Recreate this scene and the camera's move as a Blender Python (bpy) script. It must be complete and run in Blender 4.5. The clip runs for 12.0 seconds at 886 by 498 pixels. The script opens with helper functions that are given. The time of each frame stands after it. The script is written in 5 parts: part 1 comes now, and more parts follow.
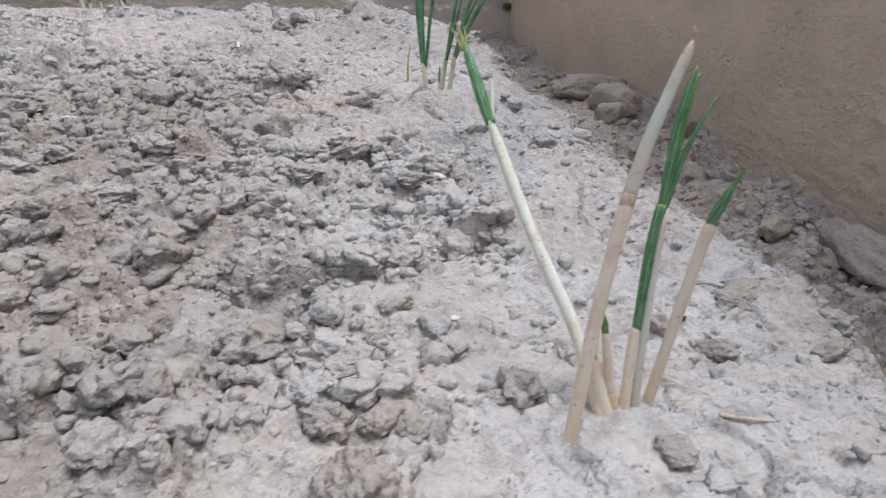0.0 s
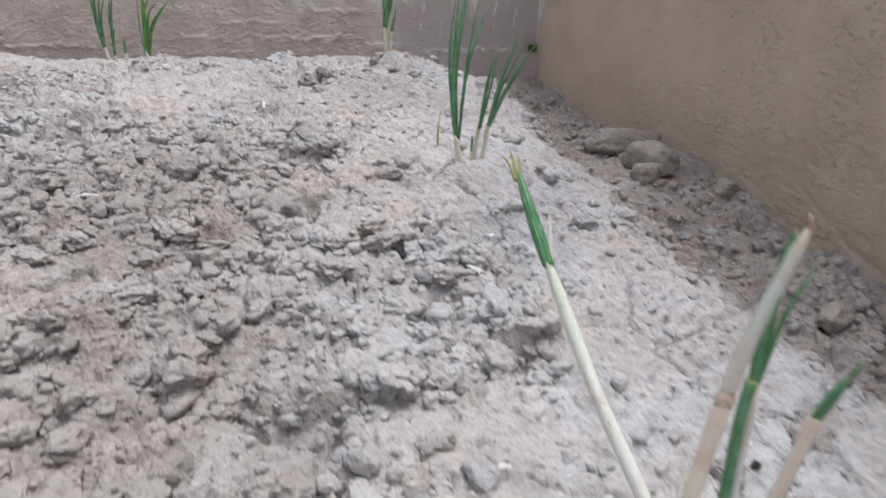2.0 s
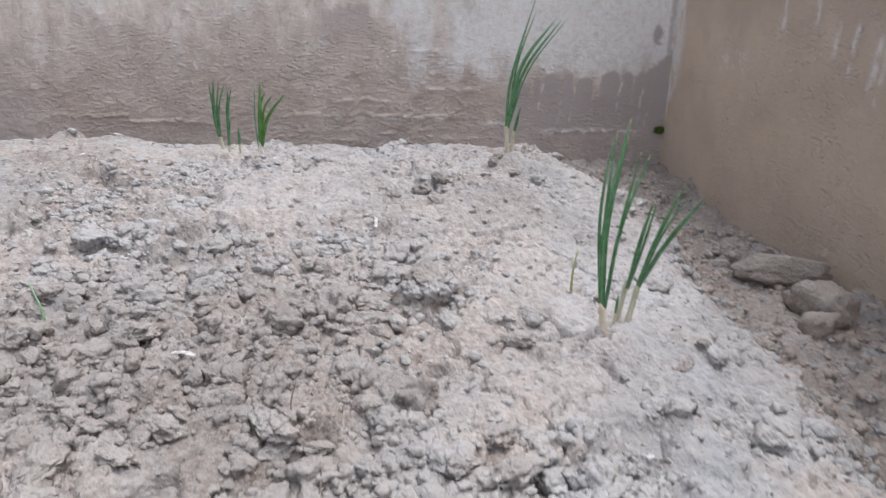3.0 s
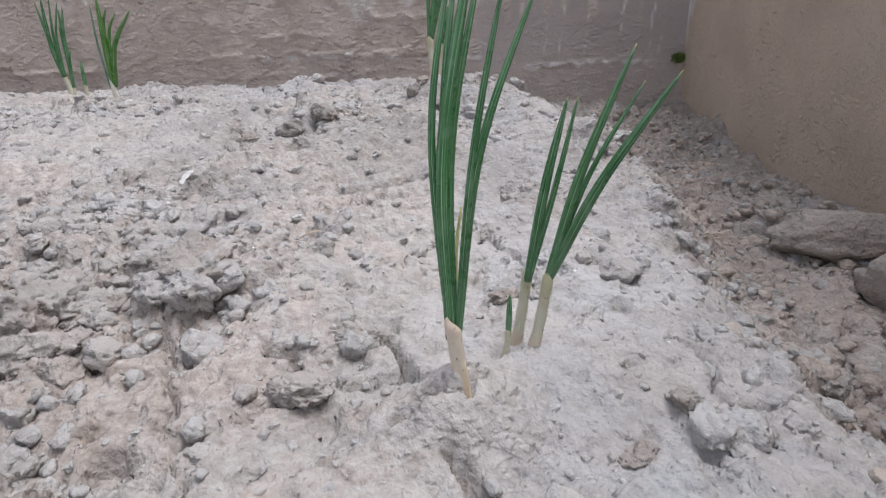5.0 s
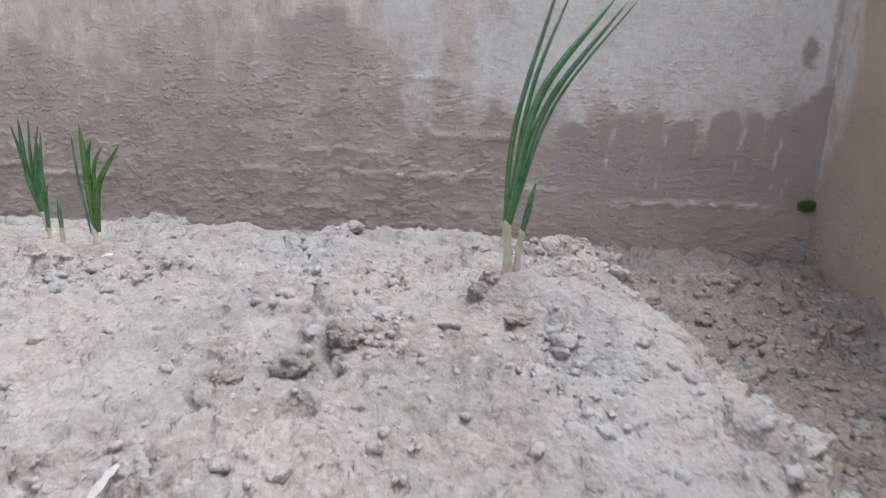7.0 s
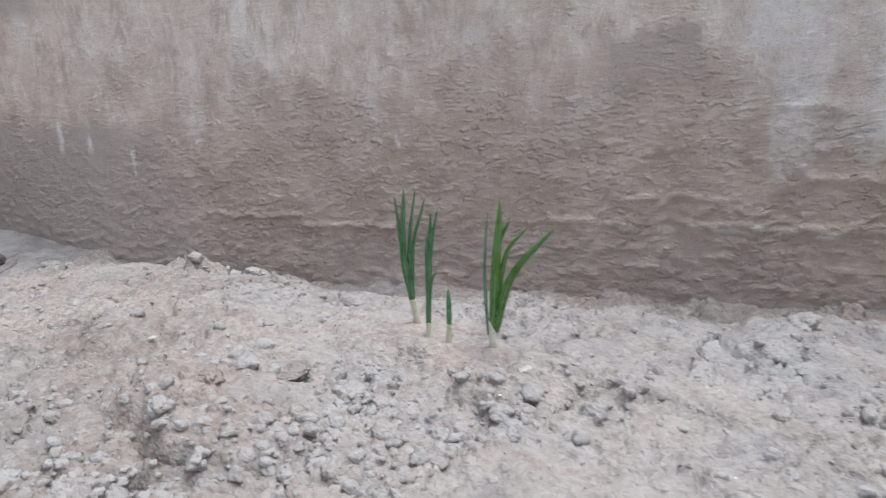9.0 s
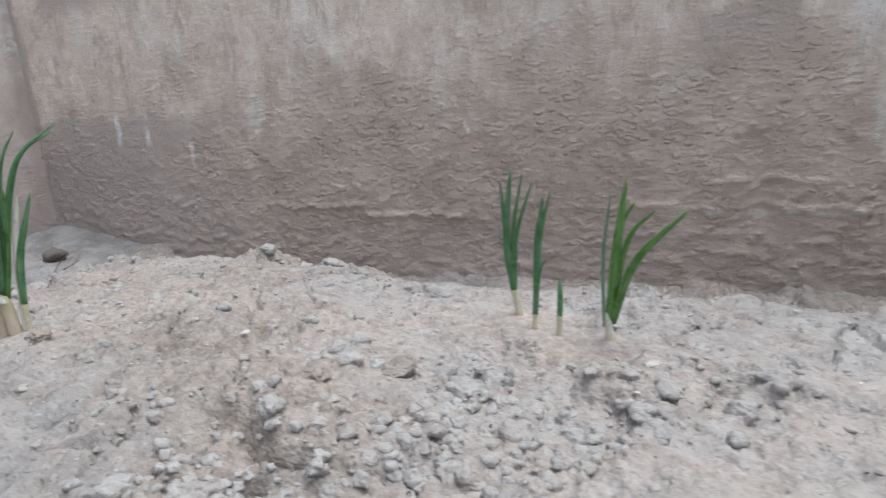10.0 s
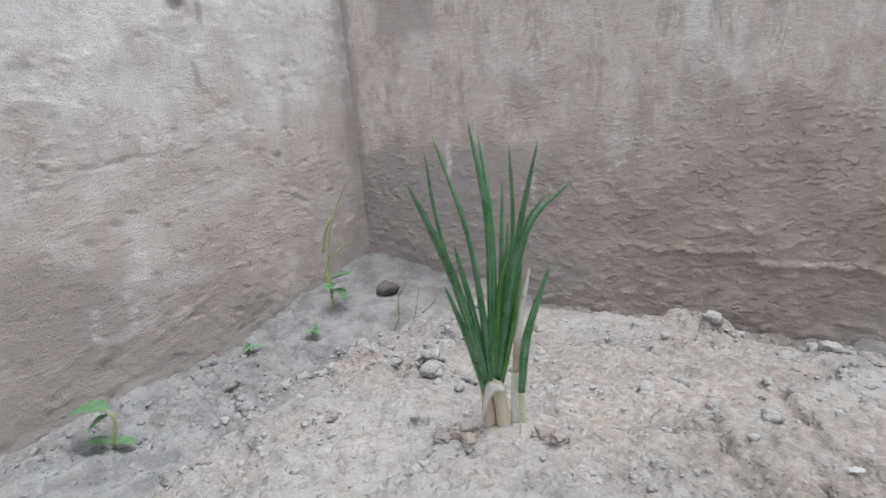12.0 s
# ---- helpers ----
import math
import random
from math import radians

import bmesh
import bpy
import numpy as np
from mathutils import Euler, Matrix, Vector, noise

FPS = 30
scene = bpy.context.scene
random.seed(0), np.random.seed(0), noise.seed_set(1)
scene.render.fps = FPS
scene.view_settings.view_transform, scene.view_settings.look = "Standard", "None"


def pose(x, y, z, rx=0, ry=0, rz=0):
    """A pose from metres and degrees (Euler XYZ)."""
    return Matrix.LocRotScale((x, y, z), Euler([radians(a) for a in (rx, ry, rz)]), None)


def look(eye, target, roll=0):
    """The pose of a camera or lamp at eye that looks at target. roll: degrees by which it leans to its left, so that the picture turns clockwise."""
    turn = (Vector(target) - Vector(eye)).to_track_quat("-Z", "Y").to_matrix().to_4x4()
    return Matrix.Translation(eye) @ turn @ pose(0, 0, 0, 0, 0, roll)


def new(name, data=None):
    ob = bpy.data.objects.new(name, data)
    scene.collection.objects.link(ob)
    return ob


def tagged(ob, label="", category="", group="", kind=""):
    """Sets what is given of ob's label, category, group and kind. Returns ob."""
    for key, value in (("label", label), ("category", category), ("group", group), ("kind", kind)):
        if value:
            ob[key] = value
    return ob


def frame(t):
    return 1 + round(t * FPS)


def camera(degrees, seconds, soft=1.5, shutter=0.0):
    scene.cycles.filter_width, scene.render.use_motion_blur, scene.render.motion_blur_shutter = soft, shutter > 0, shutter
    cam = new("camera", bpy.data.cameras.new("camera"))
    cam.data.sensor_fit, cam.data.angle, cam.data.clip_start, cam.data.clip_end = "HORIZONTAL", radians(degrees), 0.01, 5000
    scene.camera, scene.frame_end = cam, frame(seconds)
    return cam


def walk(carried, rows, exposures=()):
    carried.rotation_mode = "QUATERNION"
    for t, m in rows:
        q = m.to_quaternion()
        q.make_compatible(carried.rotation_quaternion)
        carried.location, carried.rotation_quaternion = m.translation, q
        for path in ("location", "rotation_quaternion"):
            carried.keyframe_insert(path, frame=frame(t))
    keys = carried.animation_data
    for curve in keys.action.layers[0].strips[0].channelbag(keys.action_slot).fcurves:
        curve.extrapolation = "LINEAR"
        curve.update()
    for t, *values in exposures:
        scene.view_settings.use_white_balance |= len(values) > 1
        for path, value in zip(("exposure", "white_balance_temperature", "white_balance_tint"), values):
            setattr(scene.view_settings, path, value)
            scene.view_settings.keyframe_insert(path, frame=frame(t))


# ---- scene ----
cam = camera(70.7, 12.0, soft=1.2, shutter=0.3)
PATH = [
    (0, (-0.017, 0.047, 0.22), (0.403, 1.826, -0.592), 0.5),
    (0.5, (0.019, 0.045, 0.235), (0.466, 1.826, -0.558), 0.7),
    (1, (0.01, 0.045, 0.223), (0.442, 1.826, -0.58), 0.4),
    (1.5, (0.005, 0.051, 0.232), (0.424, 1.835, -0.569), 0.3),
    (2, (-0.022, 0.12, 0.277), (0.35, 1.934, -0.48), 0.2),
    (2.5, (-0.051, 0.224, 0.324), (0.232, 2.087, -0.348), 0.1),
    (3, (-0.049, 0.298, 0.385), (0.049, 2.184, -0.274), 0.5),
    (3.2, (0.032, 0.327, 0.405), (0.084, 2.205, -0.281), 1.0),
    (4.8, (0.151, 0.631, 0.247), (0.094, 2.492, -0.483), -2.5),
    (5, (0.162, 0.636, 0.251), (0.117, 2.498, -0.479), -2.5),
    (5.5, (0.15, 0.69, 0.275), (0.077, 2.562, -0.426), -2.6),
    (6, (0.135, 0.756, 0.325), (0.051, 2.658, -0.287), -3.4),
    (6.5, (0.131, 0.84, 0.341), (0.005, 2.754, -0.227), -1.9),
    (6.7, (0.136, 0.881, 0.341), (-0.01, 2.795, -0.221), -0.5),
    (8.3, (-0.058, 1.067, 0.41), (-0.474, 2.953, -0.106), -1.3),
    (8.5, (-0.126, 1.065, 0.397), (-0.597, 2.936, -0.132), -2.1),
    (9, (-0.242, 1.089, 0.385), (-0.823, 2.932, -0.13), -2.4),
    (9.5, (-0.281, 1.101, 0.386), (-0.898, 2.928, -0.146), -2.9),
    (10, (-0.326, 1.102, 0.373), (-0.986, 2.913, -0.16), -3.8),
    (10.5, (-0.454, 1.112, 0.383), (-1.262, 2.869, -0.126), -5.4),
    (11, (-0.572, 1.118, 0.403), (-1.518, 2.813, -0.081), -5.2),
    (11.5, (-0.661, 1.105, 0.424), (-1.694, 2.749, -0.054), -5.3),
    (12, (-0.714, 1.084, 0.436), (-1.803, 2.688, -0.052), -5.3),
]
EXPOSURES = [(t, e, 6170, 10.0 if t < 9 else 7.0 if t < 10 else 6.0) for t, e in ((0, 0.56), (2, 0.62), (3, 0.62), (5, 0.50), (6, 0.56), (6.5, 0.56), (8.5, 0.48), (9.5, 0.44), (11, 0.42), (12, 0.42))]
walk(cam, [(t, look(eye, target, roll)) for t, eye, target, roll in PATH], EXPOSURES)

# ---- world and light: bright overcast sky over a walled plot ----
SUN_HEIGHT, SUN_TURN = 74.0, 84.0
world = bpy.data.worlds.new("overcast_sky")
scene.world = world
world.use_nodes = True
wt = world.node_tree
sky = wt.nodes.new("ShaderNodeTexSky")
sky.sky_type = "NISHITA"
sky.sun_disc = False
sky.sun_elevation, sky.sun_rotation = radians(SUN_HEIGHT), radians(SUN_TURN)
sky.air_density, sky.dust_density = 1.0, 4.0
pale = wt.nodes.new("ShaderNodeHueSaturation")
pale.inputs["Saturation"].default_value = 0.36
wt.links.new(sky.outputs[0], pale.inputs["Color"])
wt.links.new(pale.outputs[0], wt.nodes["Background"].inputs["Color"])
wt.nodes["Background"].inputs["Strength"].default_value = 0.150
sun_data = bpy.data.lights.new("sun", "SUN")
sun_data.energy, sun_data.angle, sun_data.color = 1.10, radians(34), (1.0, 0.985, 0.965)
sun = new("sun", sun_data)
to_sun = Vector((math.sin(radians(SUN_TURN)) * math.cos(radians(SUN_HEIGHT)), math.cos(radians(SUN_TURN)) * math.cos(radians(SUN_HEIGHT)), math.sin(radians(SUN_HEIGHT))))
sun.rotation_euler = to_sun.to_track_quat("Z", "Y").to_euler()


# ---- materials ----
class Nodes:
    """Short ways to add shader nodes to a material."""

    def __init__(self, name, rough=0.9, spec=0.3):
        self.mat = bpy.data.materials.new(name)
        self.mat.use_nodes = True
        self.t = self.mat.node_tree
        self.bsdf = self.t.nodes["Principled BSDF"]
        self.bsdf.inputs["Roughness"].default_value = rough
        self.bsdf.inputs["Specular IOR Level"].default_value = spec
        self.place = self.t.nodes.new("ShaderNodeNewGeometry").outputs["Position"]

    def put(self, value, socket):
        if isinstance(value, bpy.types.NodeSocket):
            self.t.links.new(value, socket)
        elif isinstance(value, tuple) and len(value) == 3 and socket.type == "RGBA":
            socket.default_value = (*value, 1)
        else:
            socket.default_value = value

    def noise(self, scale, detail=4.0, rough=0.55, at=None, squash=None, warp=0.0):
        n = self.t.nodes.new("ShaderNodeTexNoise")
        n.inputs["Scale"].default_value, n.inputs["Detail"].default_value = scale, detail
        n.inputs["Roughness"].default_value, n.inputs["Distortion"].default_value = rough, warp
        src = at or self.place
        if squash:
            m = self.t.nodes.new("ShaderNodeMapping")
            m.inputs["Scale"].default_value = squash
            self.t.links.new(src, m.inputs["Vector"])
            src = m.outputs[0]
        self.t.links.new(src, n.inputs["Vector"])
        return n.outputs["Fac"]

    def cells(self, scale, feature="F1", warp=0.0, squash=None):
        n = self.t.nodes.new("ShaderNodeTexVoronoi")
        n.feature = feature
        n.inputs["Scale"].default_value = scale
        src = self.place
        if warp:
            shake = self.t.nodes.new("ShaderNodeTexNoise")
            shake.inputs["Scale"].default_value = scale * 0.8
            self.t.links.new(src, shake.inputs["Vector"])
            mix = self.t.nodes.new("ShaderNodeVectorMath")
            mix.operation = "MULTIPLY_ADD"
            mix.inputs[1].default_value = (warp / scale,) * 3
            self.t.links.new(shake.outputs["Color"], mix.inputs[0])
            self.t.links.new(src, mix.inputs[2])
            src = mix.outputs[0]
        if squash:
            m = self.t.nodes.new("ShaderNodeMapping")
            m.inputs["Scale"].default_value = squash
            self.t.links.new(src, m.inputs["Vector"])
            src = m.outputs[0]
        self.t.links.new(src, n.inputs["Vector"])
        return n.outputs["Distance"]

    def ramp(self, fac, low, high, a=0.0, b=1.0):
        n = self.t.nodes.new("ShaderNodeMapRange")
        n.interpolation_type = "SMOOTHSTEP"
        for i, v in enumerate((fac, low, high, a, b)):
            self.put(v, n.inputs[i])
        return n.outputs[0]

    def mix(self, fac, a, b, how="MIX"):
        n = self.t.nodes.new("ShaderNodeMix")
        n.data_type, n.blend_type = "RGBA", how
        self.put(fac, n.inputs[0])
        self.put(a, n.inputs[6])
        self.put(b, n.inputs[7])
        return n.outputs[2]

    def math(self, op, a, b=0.0):
        n = self.t.nodes.new("ShaderNodeMath")
        n.operation = op
        self.put(a, n.inputs[0])
        self.put(b, n.inputs[1])
        return n.outputs[0]

    def layer(self, name):
        n = self.t.nodes.new("ShaderNodeAttribute")
        n.attribute_name = name
        s = self.t.nodes.new("ShaderNodeSeparateColor")
        self.t.links.new(n.outputs["Color"], s.inputs[0])
        return s.outputs[0], s.outputs[1], s.outputs[2]

    def chance(self):
        return self.t.nodes.new("ShaderNodeObjectInfo").outputs["Random"]

    def island(self):
        return self.t.nodes.new("ShaderNodeNewGeometry").outputs["Random Per Island"]

    def uv(self):
        return self.t.nodes.new("ShaderNodeTexCoord").outputs["UV"]

    def bump(self, height, depth, strength=1.0, under=None):
        n = self.t.nodes.new("ShaderNodeBump")
        n.inputs["Strength"].default_value, n.inputs["Distance"].default_value = strength, depth
        self.t.links.new(height, n.inputs["Height"])
        if under:
            self.t.links.new(under, n.inputs["Normal"])
        self.t.links.new(n.outputs[0], self.bsdf.inputs["Normal"])
        return n.outputs[0]

    def done(self, color, rough=None):
        self.put(color, self.bsdf.inputs["Base Color"])
        if rough is not None:
            self.put(rough, self.bsdf.inputs["Roughness"])
        return self.mat


def soil_material(name, tone=(0.330, 0.297, 0.273), dark=(0.208, 0.181, 0.163), dusty=(0.462, 0.449, 0.444), loose=False):
    """Dry clayey soil: brown-grey crumbs, pale dust and salt bloom, fine grit."""
    n = Nodes(name, 0.96, 0.15)
    broad, patch, grain, grit = n.noise(5, 4), n.noise(22, 5, 0.6), n.noise(120, 5, 0.65), n.noise(700, 3, 0.7)
    c = n.mix(n.ramp(patch, 0.36, 0.66), dark, tone)
    c = n.mix(n.ramp(grain, 0.40, 0.66, 0.0, 0.40), c, dusty)
    if loose:
        c = n.mix(n.ramp(n.noise(45, 5, 0.65), 0.25, 0.62, 0.15, 0.60), c, dusty)
        c = n.mix(n.ramp(n.island(), 0.3, 1.0, 0.0, 0.12), c, dark)
        c = n.mix(n.ramp(broad, 0.35, 0.65, 0.0, 0.3), c, (0.39, 0.345, 0.312))
        c = n.mix(n.ramp(n.chance(), 0.1, 1.0, 0.0, 0.20), c, dusty)
        powder, _, _ = n.layer("soil")
        c = n.mix(n.math("MULTIPLY", powder, n.ramp(grain, 0.25, 0.60, 0.45, 0.95)), c, (0.442, 0.431, 0.425))
    else:
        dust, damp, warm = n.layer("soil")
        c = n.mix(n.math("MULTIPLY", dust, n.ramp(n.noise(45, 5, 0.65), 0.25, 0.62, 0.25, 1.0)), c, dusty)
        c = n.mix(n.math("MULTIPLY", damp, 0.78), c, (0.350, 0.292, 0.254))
        c = n.mix(n.math("MULTIPLY", warm, n.ramp(broad, 0.30, 0.60, 0.3, 1.0)), c, n.mix(n.ramp(grain, 0.35, 0.65), (0.345, 0.297, 0.266), (0.49, 0.444, 0.414)))
        cool, chalky, dug = n.layer("tint")
        c = n.mix(dug, c, n.mix(n.ramp(grain, 0.35, 0.65), (0.205, 0.172, 0.149), (0.315, 0.274, 0.245)))
        c = n.mix(chalky, c, n.mix(n.ramp(grain, 0.35, 0.65), (0.405, 0.405, 0.420), (0.52, 0.52, 0.533)))
        c = n.mix(cool, c, n.mix(n.ramp(patch, 0.35, 0.65), (0.205, 0.205, 0.210), (0.335, 0.336, 0.343)))
    hue = n.noise(17, 3, 0.55, squash=(1.0, 1.3, 1.0), warp=0.6)
    c = n.mix(n.ramp(hue, 0.50, 0.66, 0.0, 0.30), c, n.mix(0.7, c, (1.06, 0.92, 0.84), "MULTIPLY"))
    c = n.mix(n.ramp(hue, 0.48, 0.34, 0.0, 0.45), c, n.mix(0.7, c, (0.93, 0.98, 1.04), "MULTIPLY"))
    c = n.mix(n.ramp(grit, 0.32, 0.46, 0.22, 0.0), c, (0.24, 0.21, 0.19))
    c = n.mix(n.ramp(n.noise(260, 4, 0.7), 0.28, 0.40, 0.30, 0.0), c, (0.22, 0.19, 0.17))
    c = n.mix(n.ramp(grit, 0.62, 0.76, 0.0, 0.35), c, (0.70, 0.68, 0.665))
    low = n.bump(n.cells(130, "SMOOTH_F1", 1.0), -0.0040, 0.7)
    low = n.bump(n.cells(290, "SMOOTH_F1", 1.0), -0.0028, 0.65, low)
    low = n.bump(n.noise(150, 4, 0.6), 0.0026, 0.65, low)
    n.bump(n.cells(700), -0.0008, 0.45, low)
    return n.done(c)


def wall_material(name, plaster=(0.735, 0.650, 0.590), brown=(0.462, 0.387, 0.339), wet=(0.485, 0.436, 0.424), pale=(0.90, 0.845, 0.80), flaky=0.9, streaks=0.75, sandy=0.0022):
    """Old cement plaster: damp brown foot, darker wet stain that also colours corner shade, pale salt bloom."""
    n = Nodes(name, 0.93, 0.2)
    damp, salt, soak_or_shade = n.layer("stain")
    broad, patch, grain, grit = n.noise(4, 4), n.noise(14, 6, 0.62), n.noise(70, 6, 0.66), n.noise(420, 3, 0.7)
    streak = n.noise(24, 6, 0.7, squash=(1, 1, 0.35), warp=0.5)
    scale = n.ramp(n.cells(118, "SMOOTH_F1", 1.3, (0.62, 0.62, 1.35)), 0.62, 0.12)
    flake = n.math("SUBTRACT", n.math("MULTIPLY", scale, n.ramp(n.noise(75, 4, 0.6), 0.38, 0.62, 0.15, 1.0)), 0.3)
    uneven = n.ramp(n.noise(9, 3, 0.55), 0.38, 0.62, 0.35, 1.0)
    sand = n.noise(210, 5, 0.75)
    c = n.mix(n.ramp(streak, 0.46, 0.62, 0.0, streaks), plaster, pale)
    c = n.mix(n.ramp(patch, 0.46, 0.68, 0.0, 0.5), c, n.mix(0.5, plaster, brown))
    c = n.mix(n.ramp(grain, 0.52, 0.70, 0.0, 0.5), c, pale)
    drip = n.noise(19, 8, 0.78, squash=(1, 1, 0.48), warp=0.5)
    c = n.mix(n.ramp(drip, 0.49, 0.63, 0.0, streaks * 0.85), c, n.mix(0.3, brown, (0.40, 0.325, 0.28)))
    mottle = n.noise(33, 6, 0.7, warp=0.4)
    c = n.mix(n.ramp(mottle, 0.52, 0.68, 0.0, 0.45), c, n.mix(0.35, brown, (0.62, 0.50, 0.44)))
    c = n.mix(n.ramp(mottle, 0.46, 0.32, 0.0, 0.45), c, (0.66, 0.65, 0.645))
    c = n.mix(n.ramp(n.noise(42, 3, 0.6), 0.24, 0.30, 0.45, 0.0), c, (0.36, 0.31, 0.28))
    low_tone = n.mix(n.ramp(patch, 0.35, 0.68), brown, n.mix(0.5, brown, plaster))
    low_tone = n.mix(n.ramp(grain, 0.35, 0.70, 0.0, 0.45), low_tone, n.mix(0.4, brown, plaster))
    # Tops of the scales coloured paler, as a painted highlight on the bumps.
    low_tone = n.mix(n.math("MULTIPLY", n.math("ADD", flake, 0.3), 0.45 * flaky), low_tone, plaster)
    c = n.mix(damp, c, low_tone)
    # The wet tone serves real soaked patches and the painted shade of the back-left corner.
    c = n.mix(soak_or_shade, c, n.mix(n.ramp(patch, 0.3, 0.7), wet, n.mix(0.35, wet, brown)))
    c = n.mix(n.math("MULTIPLY", salt, n.ramp(grain, 0.30, 0.60, 0.35, 1.0)), c, (0.86, 0.855, 0.85))
    c = n.mix(n.ramp(grit, 0.30, 0.44, 0.5, 0.0), c, (0.17, 0.14, 0.125))
    c = n.mix(n.ramp(n.noise(160, 4, 0.7), 0.26, 0.36, 0.22, 0.0), c, (0.25, 0.205, 0.18))
    low = n.bump(n.math("MULTIPLY", n.math("MULTIPLY", flake, uneven), n.math("ADD", n.math("MULTIPLY", n.math("SUBTRACT", damp, n.math("MULTIPLY", soak_or_shade, 0.7)), 0.8), 0.2)), 0.0046, flaky)
    low = n.bump(sand, sandy, 0.7, low)
    n.bump(grit, 0.0012, 0.6, low)
    return n.done(c)


def leaf_material(name, deep, light, bloom=(0.16, 0.30, 0.22), gloss=0.28):
    """Tubular onion leaf: fine lengthwise stripes under a waxy bloom, with highlight streaks painted in."""
    n = Nodes(name, gloss, 0.45)
    uv = n.uv()
    lines = n.noise(9, 3, 0.6, at=uv, squash=(7, 0.35, 1))
    spots = n.noise(60, 4, 0.6)
    c = n.mix(n.ramp(lines, 0.40, 0.66), deep, light)
    c = n.mix(n.ramp(n.chance(), 0.3, 1.0, 0.0, 0.35), c, light)
    # Pale lengthwise streaks: the leaf's glossy highlights, put into its colour.
    c = n.mix(n.ramp(n.noise(7, 2, 0.5, at=uv, squash=(5, 0.25, 1)), 0.55, 0.64, 0.0, 0.60), c, (0.46, 0.60, 0.47))
    c = n.mix(n.ramp(spots, 0.50, 0.72, 0.0, 0.4), c, bloom)
    tip = n.t.nodes.new("ShaderNodeSeparateXYZ")
    n.t.links.new(uv, tip.inputs[0])
    c = n.mix(n.ramp(tip.outputs[1], 0.965, 1.0, 0.0, 0.8), c, (0.34, 0.30, 0.09))
    n.bump(lines, 0.0006, 0.5)
    return n.done(c, n.ramp(spots, 0.3, 0.7, gloss - 0.08, gloss + 0.15))


def sheath_material(name, light, dark, stain=(0.44, 0.31, 0.20), top=None, foot=None):
    """Pale onion stalk: papery fibres, straw-brown stains and soil specks."""
    n = Nodes(name, 0.5, 0.4)
    uv = n.uv()
    lines = n.noise(8, 4, 0.6, at=uv, squash=(7, 0.7, 1))
    blotch, fleck = n.noise(48, 6, 0.68), n.noise(330, 3, 0.6)
    c = n.mix(n.ramp(lines, 0.35, 0.66), light, dark)
    c = n.mix(n.ramp(blotch, 0.48, 0.66, 0.0, 0.75), c, stain)
    along = n.t.nodes.new("ShaderNodeSeparateXYZ")
    n.t.links.new(uv, along.inputs[0])
    height = n.math("ADD", along.outputs[1], n.math("MULTIPLY", n.math("SUBTRACT", blotch, 0.5), 0.35))
    if foot:
        c = n.mix(n.ramp(height, 0.48, 0.18), c, foot)
    if top:
        c = n.mix(n.ramp(height, 0.70, 1.0), c, top)
    c = n.mix(n.ramp(fleck, 0.63, 0.72, 0.0, 0.7), c, (0.22, 0.17, 0.13))
    n.bump(lines, 0.0008, 0.6)
    return n.done(c)


def plain_material(name, a, b, scale=60, rough=0.8, depth=0.001):
    n = Nodes(name, rough, 0.3)
    f = n.noise(scale, 5, 0.62)
    n.bump(f, depth, 0.7)
    return n.done(n.mix(n.ramp(f, 0.33, 0.67), a, b))


SOIL = soil_material("dry_soil")
CLOD = soil_material("soil_clod", (0.262, 0.229, 0.205), (0.178, 0.151, 0.134), (0.372, 0.347, 0.330), loose=True)
SLAB = soil_material("soil_slab", (0.305, 0.270, 0.245), (0.205, 0.177, 0.159), (0.420, 0.397, 0.381), loose=True)
DAMP_CLOD = soil_material("damp_clod", (0.415, 0.344, 0.296), (0.300, 0.245, 0.208), (0.490, 0.427, 0.381), loose=True)
SILT_CLOD = soil_material("silt_clod", (0.295, 0.292, 0.296), (0.215, 0.211, 0.213), (0.37, 0.368, 0.374), loose=True)
BACK_PLASTER = wall_material("back_plaster")
LEFT_PLASTER = wall_material("left_plaster", (0.690, 0.632, 0.603), (0.520, 0.450, 0.424), (0.400, 0.352, 0.335), (0.82, 0.80, 0.785), 0.32, 0.45, 0.0030)
RIGHT_PLASTER = wall_material("right_plaster", (0.725, 0.596, 0.476), (0.635, 0.514, 0.405), (0.52, 0.424, 0.345), (0.76, 0.645, 0.545), 0.75, 0.5, 0.0050)
CAKED = soil_material("caked_stone", (0.35, 0.298, 0.260), (0.26, 0.218, 0.188), (0.43, 0.382, 0.345), loose=True)
DARK_STONE = plain_material("dark_stone", (0.10, 0.086, 0.08), (0.18, 0.155, 0.143), 45, 0.85, 0.002)
GREEN = leaf_material("onion_leaf_dark", (0.020, 0.098, 0.030), (0.105, 0.270, 0.105), (0.21, 0.36, 0.23))
BRIGHT_GREEN = leaf_material("onion_leaf_bright", (0.035, 0.135, 0.015), (0.11, 0.27, 0.04), (0.14, 0.34, 0.08))
GREY_GREEN = leaf_material("onion_leaf_grey", (0.07, 0.17, 0.11), (0.20, 0.32, 0.25), (0.30, 0.40, 0.34))
WILTED = leaf_material("onion_leaf_wilted", (0.26, 0.25, 0.07), (0.40, 0.36, 0.13), (0.42, 0.38, 0.20), 0.6)
WHITE_STALK = sheath_material("white_stalk", (0.80, 0.80, 0.75), (0.66, 0.68, 0.60), (0.62, 0.50, 0.38), (0.62, 0.66, 0.52), (0.58, 0.47, 0.36))
